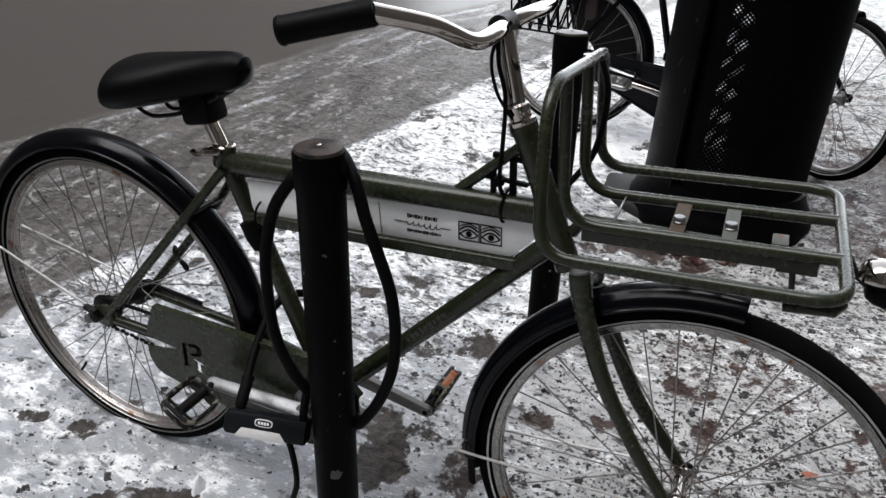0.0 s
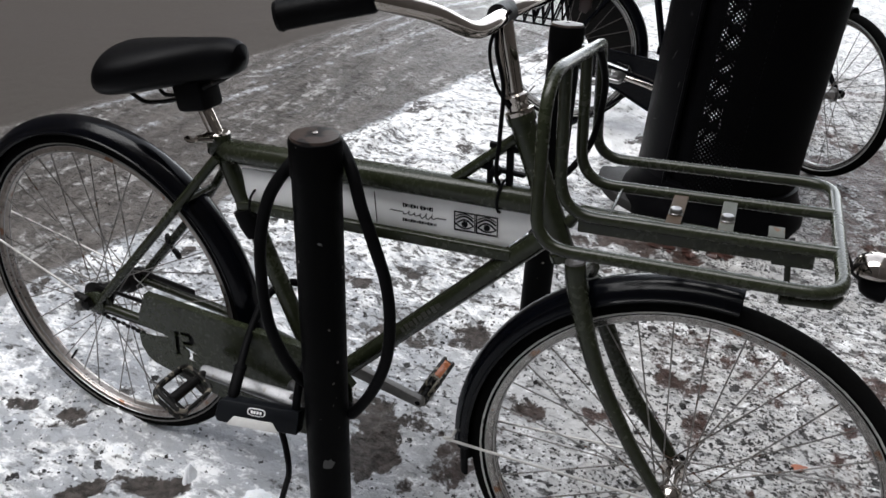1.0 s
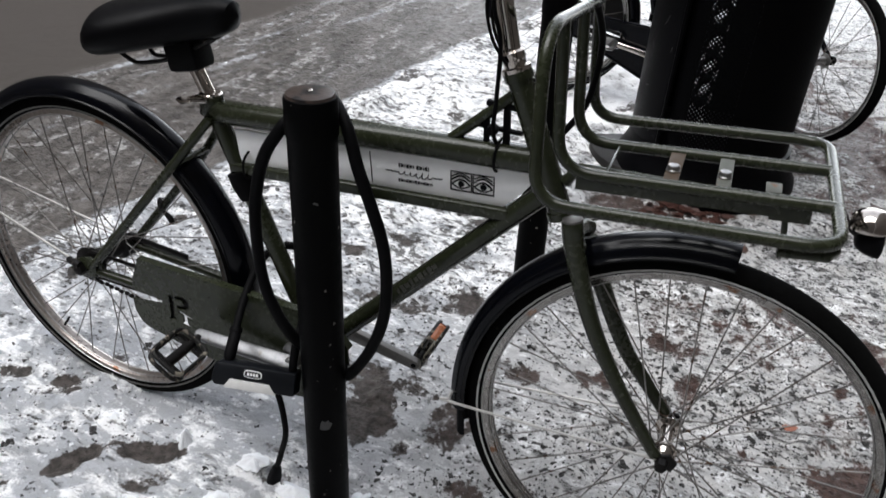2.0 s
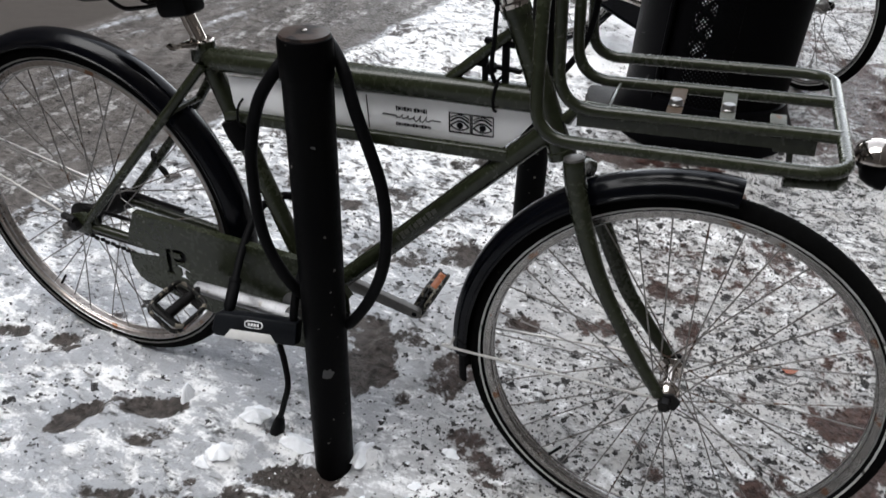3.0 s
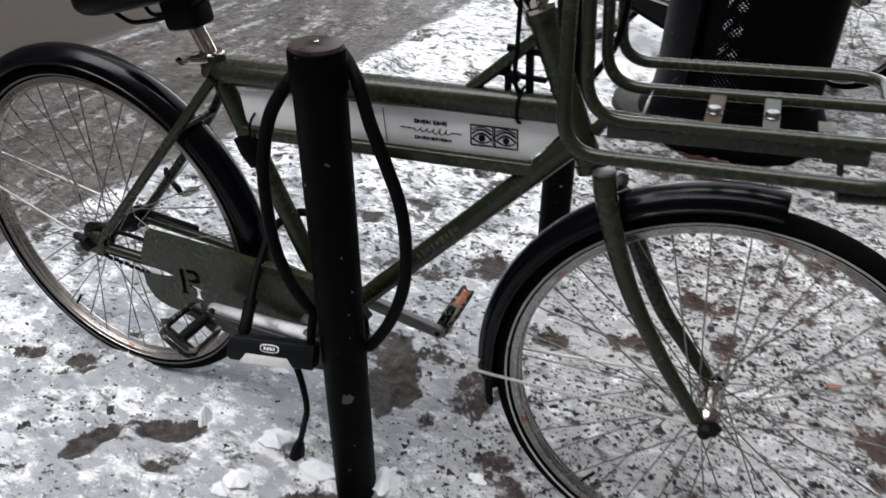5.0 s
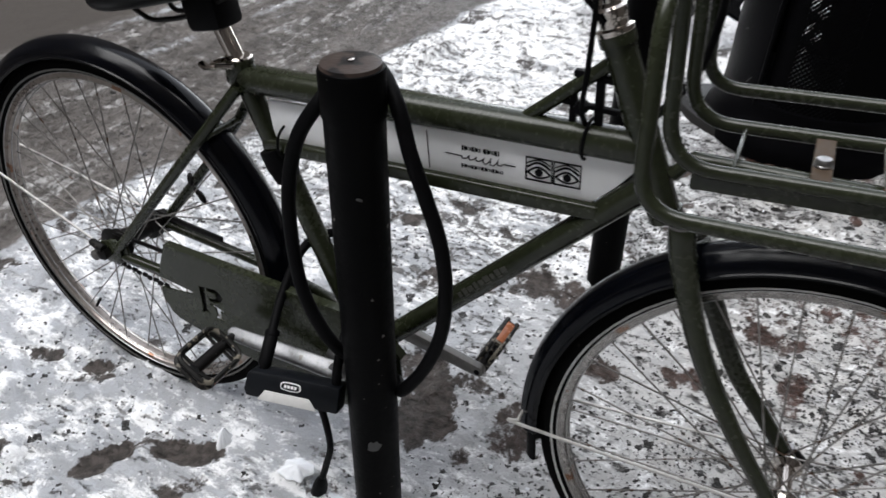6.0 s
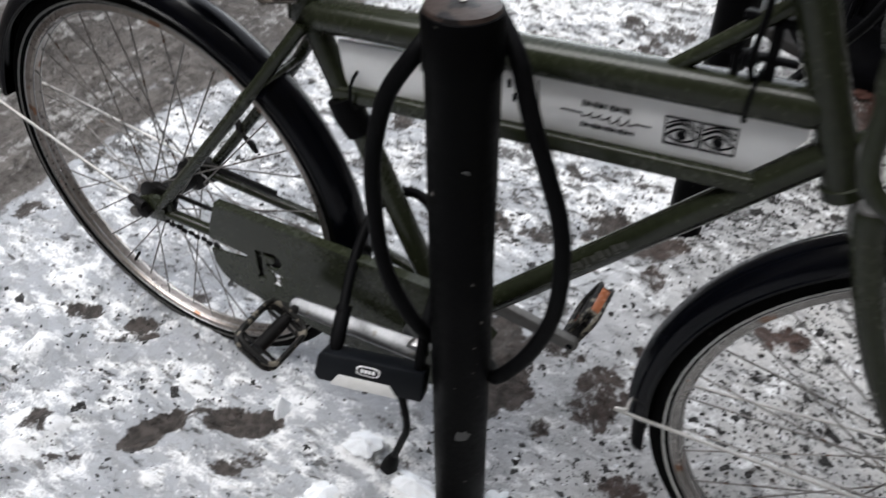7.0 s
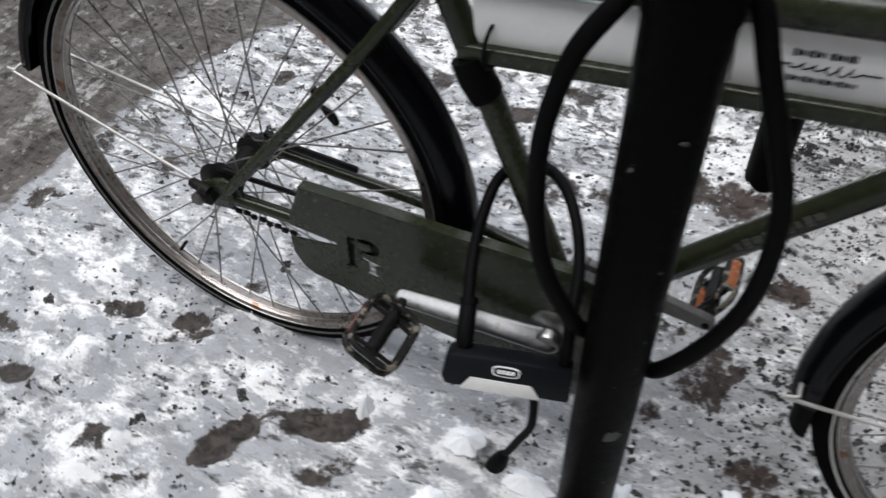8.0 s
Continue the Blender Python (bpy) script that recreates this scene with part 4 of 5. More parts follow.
# seat post and saddle
post_dir = (bike_pt(0.2583, 0, 0.7986) - seat_top).normalized()
part("seat_post", tube([seat_top - post_dir * 0.05, seat_top + post_dir * 0.085], 0.0128, 16), CHROME, bike, "scratched chrome seat post")
clamp = part("seat_clamp", lathe([(0.0175, -0.008), (0.020, -0.006), (0.020, 0.006), (0.0175, 0.008)], 20, "Z", seat_top + Vector((0, 0, 0.004))), CHROME, bike, "chrome quick-release seat clamp")
part("clamp_lever", tube(spline([seat_top + Vector((0.012, -0.026, 0.006)), seat_top + Vector((-0.012, -0.030, 0.002)), seat_top + Vector((-0.034, -0.030, -0.004)), seat_top + Vector((-0.046, -0.026, -0.003))], 5), 0.0045, 8, flat=1.5), CHROME, clamp)
part("clamp_bolt", tube([seat_top + Vector((-0.022, -0.03, 0.002)), seat_top + Vector((-0.022, 0.026, 0.002))], 0.005, 10), CHROME, clamp)


def saddle_mesh():
    bm, rows, n, segs = bmesh.new(), [], 26, 28
    for i in range(n + 1):
        t = i / n
        x = 0.078 + 0.276 * t
        wide = 0.032 + 0.058 * (1 - smooth_step(np.array(t), 0.20, 0.85)) + 0.008 * (1 - t)
        end = math.sqrt(max(1e-4, 1 - abs(2 * t - 1) ** (12 if t < 0.5 else 8)))
        wide = float(wide) * end * (0.72 + 0.28 * min(1, t / 0.12))
        mid = 0.826 + 0.066 * t
        tall = (0.050 - 0.015 * t) * end
        row = []
        for k in range(segs):
            w = 2 * math.pi * k / segs
            c, s = math.cos(w), math.sin(w)
            y = wide * math.copysign(abs(c) ** 0.88, c)
            z = tall * math.copysign(abs(s) ** 0.9, s) * (1.0 if s > 0 else 0.85)
            row.append(bm.verts.new((x, YB + y, mid + z - 0.05 * abs(y))))
        rows.append(row)
    for i in range(n):
        for k in range(segs):
            bm.faces.new((rows[i][k], rows[i][(k + 1) % segs], rows[i + 1][(k + 1) % segs], rows[i + 1][k]))
    bm.faces.new(rows[0][::-1])
    bm.faces.new(rows[-1])
    bmesh.ops.recalc_face_normals(bm, faces=bm.faces)
    return bm


saddle = part("saddle", saddle_mesh(), SADDLE, bike, "smooth black padded saddle")
for s in (-1, 1):
    part("saddle_rail", tube(spline([bike_pt(0.126, s * 0.035, 0.806), bike_pt(0.150, s * 0.026, 0.788), bike_pt(0.176, s * 0.024, 0.7890), bike_pt(0.2362, s * 0.022, 0.8085), bike_pt(0.3099, s * 0.012, 0.852)], 6), 0.0038, 8), GREASE, saddle)
part("saddle_clamp", box((0.062, 0.056, 0.056), Matrix.Translation(bike_pt(0.2500, 0, 0.8140)) @ Matrix.Rotation(radians(-14), 4, "Y"), 0.010), SOFT_BLACK, saddle)

# mudguards with their wire stays
rear_guard = mudguard(bike, "rear_mudguard", REAR, 0.364, 0.060, 166, -22, Matrix(), "glossy black rear mudguard")
front_guard = mudguard(bike, "front_mudguard", FRONT, 0.364, 0.060, 188, 86, SM, "glossy black front mudguard")
turn_flap = Matrix.Translation(FRONT + Vector((-0.356, 0, -0.072))) @ Matrix.Rotation(radians(-6), 4, "Y") @ Matrix.Rotation(radians(90), 4, "X")
bow = [(0.020 * (1 - math.cos(w)), 0.027 * math.sin(w)) for w in (radians(-84 + 168 * k / 12) for k in range(13))]
flap_bm = slab(bow + [(x + 0.003, y * 0.9) for x, y in bow[::-1]], -0.036, 0.024)
flap_bm.transform(turn_flap)
part("mud_flap", flap_bm, SOFT_BLACK, front_guard, "black rubber mud flap", SM)
for s in (-1, 1):
    part("stay", tube(spline([REAR + Vector((-0.353, s * 0.010, 0.085)), REAR + Vector((-0.352, s * 0.036, 0.082)), REAR + Vector((-0.335, s * 0.040, 0.076)), REAR + Vector((0.0, s * 0.066, 0.004))], 6), 0.0024, 8), WIRE, rear_guard, "thin pale wire stay")
    part("stay", tube(spline([FRONT + Vector((-0.362, s * 0.010, -0.020)), FRONT + Vector((-0.364, s * 0.036, -0.024)), FRONT + Vector((-0.35, s * 0.040, -0.028)), FRONT + Vector((0.0, s * 0.056, 0.002))], 6), 0.0025, 8), WIRE, front_guard, "thin pale wire stay", SM)

# fork, stem and handlebar
fork = part("fork", tube(spline([bike_pt(0.957, -0.040, 0.664), bike_pt(0.946, -0.020, 0.674), bike_pt(0.946, 0.020, 0.674), bike_pt(0.957, 0.040, 0.664)], 5), 0.0155, 14), OLIVE, bike, "olive painted fork crown", SM)
for s in (-1, 1):
    ctrl = ((0.944, 0.710), (0.955, 0.664), (1.002, 0.553), (1.066, 0.450), (1.140, 0.350)) if s < 0 else ((0.960, 0.645), (0.968, 0.625), (0.997, 0.562), (1.051, 0.461), (1.098, 0.404), (1.142, 0.352))
    part("fork_blade", tube(spline([bike_pt(x, s * min(0.054, 0.042 + 0.06 * (0.70 - z)), z) for x, z in ctrl], 8),
                           lambda t: (0.0176 - 0.0076 * t) * min(1.0, 0.85 + 2.0 * t), 16, flat=0.90), OLIVE, fork, "", SM)
    if s < 0:
        part("blade_cap", tube([bike_pt(0.9442, s * 0.042, 0.7090), bike_pt(0.9434, s * 0.042, 0.7126), bike_pt(0.9431, s * 0.042, 0.7137)], lambda t: 0.0152 if t < 0.7 else 0.0128, 20, flat=0.90), DULL, fork, "dull metal cap", SM)
    part("fork_tip", slab([(1.1348, 0.349), (1.1454, 0.332), (1.1696, 0.329), (1.1759, 0.347), (1.1612, 0.359)], YB + s * 0.054 - 0.003, YB + s * 0.054 + 0.003, bevel=0.001), GREASE, fork, "", SM)
    part("axle_nut", lathe([(0.010, -0.009), (0.010, 0.006), (0.005, 0.009)] if s > 0 else [(0.005, -0.009), (0.010, -0.006), (0.010, 0.009)], 6, "Y", FRONT + Vector((0, s * 0.066, 0))), STEEL if s > 0 else GREASE, fork, "", SM)
rings = [(-0.002, 0.0195), (0.001, 0.0215), (0.006, 0.0215), (0.008, 0.0165), (0.015, 0.0165), (0.017, 0.0180), (0.027, 0.0180), (0.030, 0.0140), (0.034, 0.0135)]
part("headset", tube([HEAD_TOP + axis * h for h, r in rings], lambda t: rings[round(t * (len(rings) - 1))][1], 28), CHROME, bike, "chrome headset rings", SM)
stem_top = bike_pt(0.781, 0, 1.030)
stem = part("stem", tube([HEAD_TOP + axis * 0.02, stem_top], 0.0125, 16), CHROME, bike, "chrome handlebar stem", SM)
part("stem_clamp", tube([stem_top + Vector((0, -0.024, 0)), stem_top + Vector((0, 0.024, 0))], 0.0155, 16), GREASE, stem, "", SM)
straight = SM.inverted()
near_bar = [straight @ Vector(p) for p in ((0.792, 0.040, 1.032), (0.788, -0.035, 1.031), (0.760, -0.100, 1.058), (0.712, -0.160, 1.076), (0.613, -0.195, 1.047))]
far_bar = [straight @ Vector(p) for p in ((0.791, 0.150, 1.034), (0.790, 0.270, 1.033), (0.762, 0.325, 1.058), (0.712, 0.385, 1.076), (0.613, 0.420, 1.047))]
bar_pts = [near_bar[3], near_bar[2], near_bar[1], near_bar[0], stem_top, far_bar[0], far_bar[1], far_bar[2], far_bar[3]]
handlebar = part("handlebar", tube(spline(bar_pts, 8), 0.0115, 16), CHROME, bike, "curved chrome handlebar", SM)
for pts in (near_bar, far_bar):
    a, b = pts[3].lerp(pts[4], -0.05), pts[4]
    part("grip", tube([a, a.lerp(b, 0.03), a.lerp(b, 0.5), a.lerp(b, 0.93), a.lerp(b, 0.96), a.lerp(b, 1.0)], lambda t: (0.0150, 0.0165, 0.0162, 0.0166, 0.0180, 0.0165)[min(5, int(t * 5 + 0.5))], 18), SOFT_BLACK, handlebar, "ribbed black rubber grip", SM)
part("brake_cable", tube(spline([stem_top + Vector((0.0, -0.022, 0.012)), bike_pt(0.7861, -0.022, 0.9846), bike_pt(0.8009, -0.022, 0.9368), bike_pt(0.804, -0.022, 0.8637), bike_pt(0.803, -0.018, 0.8088), bike_pt(0.8072, -0.006, 0.7844)], 8), 0.0034, 8), SOFT_BLACK, bike, "thin black cable hanging along the stem")

part("brake_cable", tube(spline([stem_top + Vector((0.018, -0.020, 0.010)), bike_pt(0.7798, -0.020, 1.01), bike_pt(0.7756, -0.021, 0.9795), bike_pt(0.7893, -0.022, 0.9388), bike_pt(0.8135, -0.021, 0.9084)], 8), 0.0026, 8), SOFT_BLACK, bike, "thin black cable looped beside the stem")
part("stem_bolt", lathe([(0.007, -0.030), (0.007, -0.022), (0.004, -0.020)], 8, "Y", stem_top + Vector((-0.006, 0, -0.014))), STEEL, stem, "", SM)

# dark bracket between top tube and brace
bracket = part("lamp_bracket", box((0.008, 0.010, 0.060), Matrix.Translation(bike_pt(0.7882, 0.0, 0.7956)) @ Matrix.Rotation(radians(-5), 4, "Y"), 0.002), SOFT_BLACK, bike, "black metal bracket above the top tube")
part("bracket_bar", box((0.010, 0.010, 0.088), Matrix.Translation(bike_pt(0.8177, 0.0, 0.8149)) @ Matrix.Rotation(radians(-5), 4, "Y"), 0.002), SOFT_BLACK, bracket)
part("bracket_bar", box((0.060, 0.010, 0.009), Matrix.Translation(bike_pt(0.8135, 0.0, 0.8423)), 0.002), SOFT_BLACK, bracket)
part("bracket_bar", box((0.082, 0.010, 0.0065), Matrix.Translation(bike_pt(0.8019, 0.0, 0.8058)), 0.002), SOFT_BLACK, bracket)
part("bracket_knob", lathe([(0.007, -0.008), (0.009, 0.0), (0.007, 0.008)], 12, "Y", bike_pt(0.7998, -0.008, 0.8058)), SOFT_BLACK, bracket)

# front rack: an outer loop bent up at its back, two inner tubes, cross brackets
RZ, RW, RL = 0.7896, 0.1800, 1.2666
RM = SM @ Matrix.Translation((0.9126, YB, RZ)) @ Matrix.Rotation(radians(-5.3), 4, "Y") @ Matrix.Rotation(radians(0.83), 4, "X") @ Matrix.Translation((-0.9126, -YB, -RZ))
rack_loop = [bike_pt(0.9087, -RW * 0.84, 0.9800), bike_pt(0.9085, -RW * 0.965, RZ), bike_pt(RL, -RW, RZ), bike_pt(RL, RW, RZ), bike_pt(0.9125, RW, RZ), bike_pt(0.9157, RW * 0.80, 0.9836)]
bend = rounded(rack_loop, 0.048, 8)
near_corner = rounded([bike_pt(0.9085, -RW * 0.90, 0.860), bike_pt(0.9087, -RW * 0.83, 0.9985), bike_pt(0.9110, 0.0, 0.9930)], 0.070, 8)[1:-1]
bend = [*near_corner[::-1], *bend[1:-1], bike_pt(0.9157, RW * 0.795, 0.9693), bike_pt(0.9157, RW * 0.75, 0.9815), bike_pt(0.9157, RW * 0.68, 0.9836)]
rack = part("front_rack", tube(bend, 0.0085, 14, closed=True), OLIVE, bike, "olive tubular front luggage rack with an upright back", RM)
for s in (-1, 1):
    part("inner_tube", tube(rounded([bike_pt(0.9104, s * 0.062, 0.9947), bike_pt(0.9125, s * 0.063, RZ), bike_pt(RL, s * 0.063, RZ)], 0.055, 8), 0.0085, 14), OLIVE, rack, "", RM)
    if s < 0:
        part("side_flange", box((0.30, 0.004, 0.022), Matrix.Translation(bike_pt(1.0895, s * 0.061, RZ - 0.013)), 0.0015), OLIVE, rack, "", RM)
for k, x in enumerate((0.979, 1.063, 1.130, 1.192)):
    wide = (0.004, 0.020, 0.019, 0.020)[k]
    br = part("cross_bracket", box((wide, 0.104 if k < 3 else 0.034, 0.004), Matrix.Translation(bike_pt(x, 0 if k < 3 else -0.03, RZ + 0.002)), 0.001), (OLIVE, RUST, ZINC, ZINC)[k], rack, ("", "rusty flat cross bracket", "grey zinc cross bracket", "grey zinc tab")[k], RM)
    if k in (1, 2):
        part("bolt", lathe([(0.0095, 0), (0.0095, 0.0022), (0.0088, 0.0030), (0.0088, 0.0062), (0.0070, 0.0088), (0.0030, 0.0098)], 16, "Z", bike_pt(x, -0.018, RZ + 0.004)), ALLOY, br, "bright bolt head", RM)
part("inner_angle", box((0.20, 0.014, 0.003), Matrix.Translation(bike_pt(1.115, -0.047, RZ - 0.010)), 0.0008), RUST, rack, "rusty inner edge of the side flange", RM)
part("hanging_cable", tube(spline([bike_pt(0.905, 0.085, 0.985), bike_pt(0.915, 0.120, 0.930), bike_pt(0.910, 0.150, 0.855), bike_pt(0.895, 0.155, 0.800), bike_pt(0.850, 0.150, 0.730), bike_pt(0.815, 0.110, 0.690)], 6), 0.0055, 10), SOFT_BLACK, bike, "black sleeved cable hanging behind the rack", SM)
part("number_bar", box((0.050, 0.004, 0.018), Matrix.Translation(bike_pt(1.216, -0.050, RZ - 0.024)), 0.001), OLIVE, rack, "", RM)
part("rack_leg", box((0.008, 0.008, 0.046), Matrix.Translation(bike_pt(1.2138, -0.046, RZ - 0.052)) @ Matrix.Rotation(radians(-6), 4, "Y"), 0.002), OLIVE, rack, "", RM)
part("lower_bar", tube([bike_pt(1.2002, -RW + 0.008, RZ - 0.016), bike_pt(RL - 0.012, -RW + 0.012, RZ - 0.0155), bike_pt(RL - 0.004, -RW + 0.03, RZ - 0.015)], 0.0075, 10), OLIVE, rack, "", RM)
part("rack_strut", tube([bike_pt(0.9125, 0, 0.7478), bike_pt(0.9315, 0, RZ - 0.02), bike_pt(1.1844, 0, RZ - 0.03)], 0.010, 10), OLIVE, rack, "", RM)
lamp = part("headlamp", lathe([(0.005, -0.024), (0.014, -0.021), (0.021, -0.011), (0.025, 0.002), (0.025, 0.008), (0.021, 0.010)], 26, "X", bike_pt(1.3297, 0.02, RZ - 0.072)), SOFT_BLACK, bike, "black bicycle headlamp in front of the rack", RM)
part("chrome_ring", lathe([(0.001, 0.0005), (0.012, -0.001), (0.019, -0.005), (0.025, -0.012), (0.028, -0.021), (0.028, -0.025), (0.025, -0.027)], 26, "Z", bike_pt(1.3213, 0.02, RZ - 0.030)), CHROME, lamp, "mirror-bright domed cover", RM)
part("lamp_arm", tube([bike_pt(RL, 0.01, RZ - 0.006), bike_pt(1.2897, 0.015, RZ - 0.05), bike_pt(1.3234, 0.02, RZ - 0.078)], 0.006, 8), GREASE, lamp, "", RM)

# ---- bollards ----
def bollard(x, y, tall, r, label, lean=(0, 0)):
    """A round post; lean: how far its top stands off its foot."""
    base = float(slope(x, y))
    ob = thing("bollard", (x, y, base), label, "bollard", "street bollards")
    m = Matrix.Translation((x, y, base)) @ Vector((lean[0], lean[1], tall)).to_track_quat("Z", "Y").to_matrix().to_4x4()
    part("post", lathe([(r, -0.05), (r, tall - 0.062), (r + 0.0022, tall - 0.058), (r + 0.0022, tall - 0.006), (r + 0.001, tall - 0.002), (r - 0.002, tall)], 40), POST, ob, "", m)
    cap = part("cap", lathe([(r - 0.0005, tall - 0.001), (r - 0.002, tall + 0.003), (r - 0.010, tall + 0.0045), (0.002, tall + 0.005)], 40), CAP, ob, "brown worn metal cap", m)
    part("bolt", lathe([(0.0045, tall + 0.004), (0.0045, tall + 0.0065), (0.002, tall + 0.0075)], 12), CHROME, cap, "small shiny bolt", m)
    return ob


PX, PY = 0.597, -0.030
near_bollard = bollard(PX, PY, 0.845, 0.0372, "black steel bollard with worn brown cap, lock cable round it", (-0.034, -0.008))
way = Vector((0.52, -0.86, 0)).normalized()
part("sticker_rest", slab([(-0.010, -0.008), (-0.004, -0.011), (0.005, -0.010), (0.008, -0.004), (0.011, 0.003), (0.006, 0.006), (0.004, 0.011), (-0.002, 0.007), (-0.006, 0.010), (-0.009, 0.004)], -0.0006, 0.0012), SCRAP, near_bollard, "torn grey sticker remnant",
     Matrix.Translation(Vector((PX - 0.0105, PY - 0.0020, 0.260)) + way * 0.0373) @ Matrix.Rotation(math.atan2(way.y, way.x) + math.pi / 2, 4, "Z"))
part("paint_chip", slab([(-0.004, 0.0), (-0.001, -0.0015), (0.004, -0.003), (0.003, 0.0005), (0.000, 0.002), (-0.003, 0.0015)], -0.0004, 0.0010), SCRAP, near_bollard, "small pale chip in the paint",
     Matrix.Translation(Vector((PX - 0.0265, PY - 0.0062, 0.690)) + way * 0.0373) @ Matrix.Rotation(math.atan2(way.y, way.x) + math.pi / 2, 4, "Z"))
bollard(0.720, 0.774, 0.808, 0.0372, "black painted steel bollard standing behind the carrier bicycle", (-0.035, 0.04))

# ---- cable and lock ----
cable = thing("lock_cable", (0.5523, 0, 0.3), "thick black sleeved cable looped round the bollard", "bike lock")
part("cable", tube(spline([(0.562, 0.014, 0.824), (0.528, -0.006, 0.806), (0.511, -0.032, 0.781), (0.482, -0.041, 0.728), (0.467, -0.045, 0.654), (0.468, -0.048, 0.587), (0.479, -0.052, 0.519), (0.498, -0.054, 0.472), (0.526, -0.050, 0.424), (0.540, -0.022, 0.378), (0.572, 0.022, 0.330),
                          (0.605, 0.008, 0.330), (0.628, -0.022, 0.352), (0.664, -0.025, 0.415), (0.687, -0.025, 0.489), (0.690, -0.025, 0.563), (0.680, -0.025, 0.629), (0.659, -0.025, 0.685), (0.634, -0.025, 0.745), (0.607, -0.012, 0.799)], 8, closed=True), 0.0098, 12, closed=True), SOFT_BLACK, cable)
ulock = thing("u_lock", (0.468, -0.08, 0.3), "black shackle lock with grey trim hung at the pedals", "bike lock")
lock_m = Matrix.Translation((0.468, -0.0705, 0.3195)) @ Matrix.Rotation(radians(13), 4, "Z") @ Matrix.Rotation(radians(-1), 4, "Y") @ Matrix.Rotation(radians(-24), 4, "X") @ Matrix.Diagonal((0.90, 0.95, 0.95, 1))
lock_out = [(-0.082, -0.012), (-0.076, -0.022), (0.086, -0.022), (0.086, 0.022), (-0.070, 0.022), (-0.078, 0.016)]
lock_body = part("lock_body", slab(lock_out, -0.019, 0.019, bevel=0.004), LOCK_BLACK, ulock, "slate black lock body", lock_m)
part("trim", slab([(-0.056, -0.0235), (-0.043, -0.006), (0.036, -0.006), (0.050, -0.0235)], -0.0205, 0.019, bevel=0.001), GREY, lock_body, "light grey trim strip", lock_m)
part("badge", slab([(0.018 * math.copysign(abs(math.cos(w)) ** 0.6, math.cos(w)) + 0.002, 0.0072 * math.copysign(abs(math.sin(w)) ** 0.6, math.sin(w)) + 0.008) for w in (2 * math.pi * k / 24 for k in range(24))], -0.0203, -0.016), WHITE, lock_body, "small pale oval badge", lock_m)
part("badge_face", slab([(0.0160 * math.copysign(abs(math.cos(w)) ** 0.6, math.cos(w)) + 0.002, 0.0056 * math.copysign(abs(math.sin(w)) ** 0.6, math.sin(w)) + 0.008) for w in (2 * math.pi * k / 24 for k in range(24))], -0.0209, -0.017), LOCK_BLACK, lock_body, "", lock_m)
for k in range(4):
    part("badge_bar", box((0.0042, 0.0006, 0.0052), Matrix.Translation((-0.0068 + 0.0059 * k, -0.0211, 0.008)), 0), WHITE, lock_body, "", lock_m)
part("shackle", tube(spline([(0.415, -0.074, 0.335), (0.411, -0.060, 0.348), (0.401, -0.030, 0.370), (0.386, 0.020, 0.405), (0.382, 0.070, 0.445), (0.387, 0.104, 0.459), (0.408, 0.124, 0.468), (0.435, 0.124, 0.470), (0.463, 0.106, 0.466), (0.491, 0.070, 0.452), (0.512, 0.030, 0.423), (0.523, -0.020, 0.391), (0.530, -0.045, 0.360), (0.532, -0.052, 0.330)], 5), 0.0073, 12), SOFT_BLACK, ulock, "black sleeved steel shackle")
sleeve = part("sleeve", tube([(0.4145, -0.072, 0.338), (0.4135, -0.068, 0.342), (0.404, -0.036, 0.366), (0.4035, -0.033, 0.368)], lambda t: 0.0085 if t in (0, 1) else 0.0105, 14), SOFT_BLACK, ulock, "boxy black lock holder")
part("sleeve_ring", tube([(0.4035, -0.034, 0.367), (0.401, -0.028, 0.372)], 0.0115, 14), SOFT_BLACK, sleeve)
strap = part("strap", tube(spline([(0.497, -0.055, 0.302), (0.503, -0.045, 0.244), (0.503, -0.035, 0.172), (0.488, -0.027, 0.115), (0.475, -0.022, 0.070), (0.468, -0.020, 0.050)], 6), 0.0058, 8), SOFT_BLACK, ulock, "thin black strap hanging to the ground")
part("strap_end", tube(spline([(0.472, -0.021, 0.062), (0.466, -0.019, 0.038), (0.459, -0.016, 0.012), (0.456, -0.015, 0.002)], 4), lambda t: 0.006 + 0.0085 * math.sin(min(1.0, t * 1.25) * 1.9), 10), SOFT_BLACK, strap)

# ---- litter bin ----
BX, BY, BR, BH = 1.033, 1.767, 0.260, 1.13
BZ = float(slope(BX, BY))
bin_ob = thing("litter_bin", (BX, BY, BZ), "tall round black litter bin of perforated sheet metal", "litter bin")
part("foot", lathe([(BR + 0.048, -0.02), (BR + 0.048, 0.012), (BR + 0.044, 0.030), (BR + 0.030, 0.055), (BR + 0.014, 0.085), (BR + 0.008, 0.105), (BR + 0.007, 0.128), (BR - 0.01, 0.132)], 56, "Z", (BX, BY, BZ)), BIN, bin_ob, "dark flared foot ring")
part("base_plate", lathe([(0.275, -0.04), (0.275, 0.006), (0.268, 0.016), (0.240, 0.024), (0.060, 0.030)], 56, "Z", (0.900, 1.820, BZ - 0.004)), BASE, bin_ob, "dark grey rounded base plate")


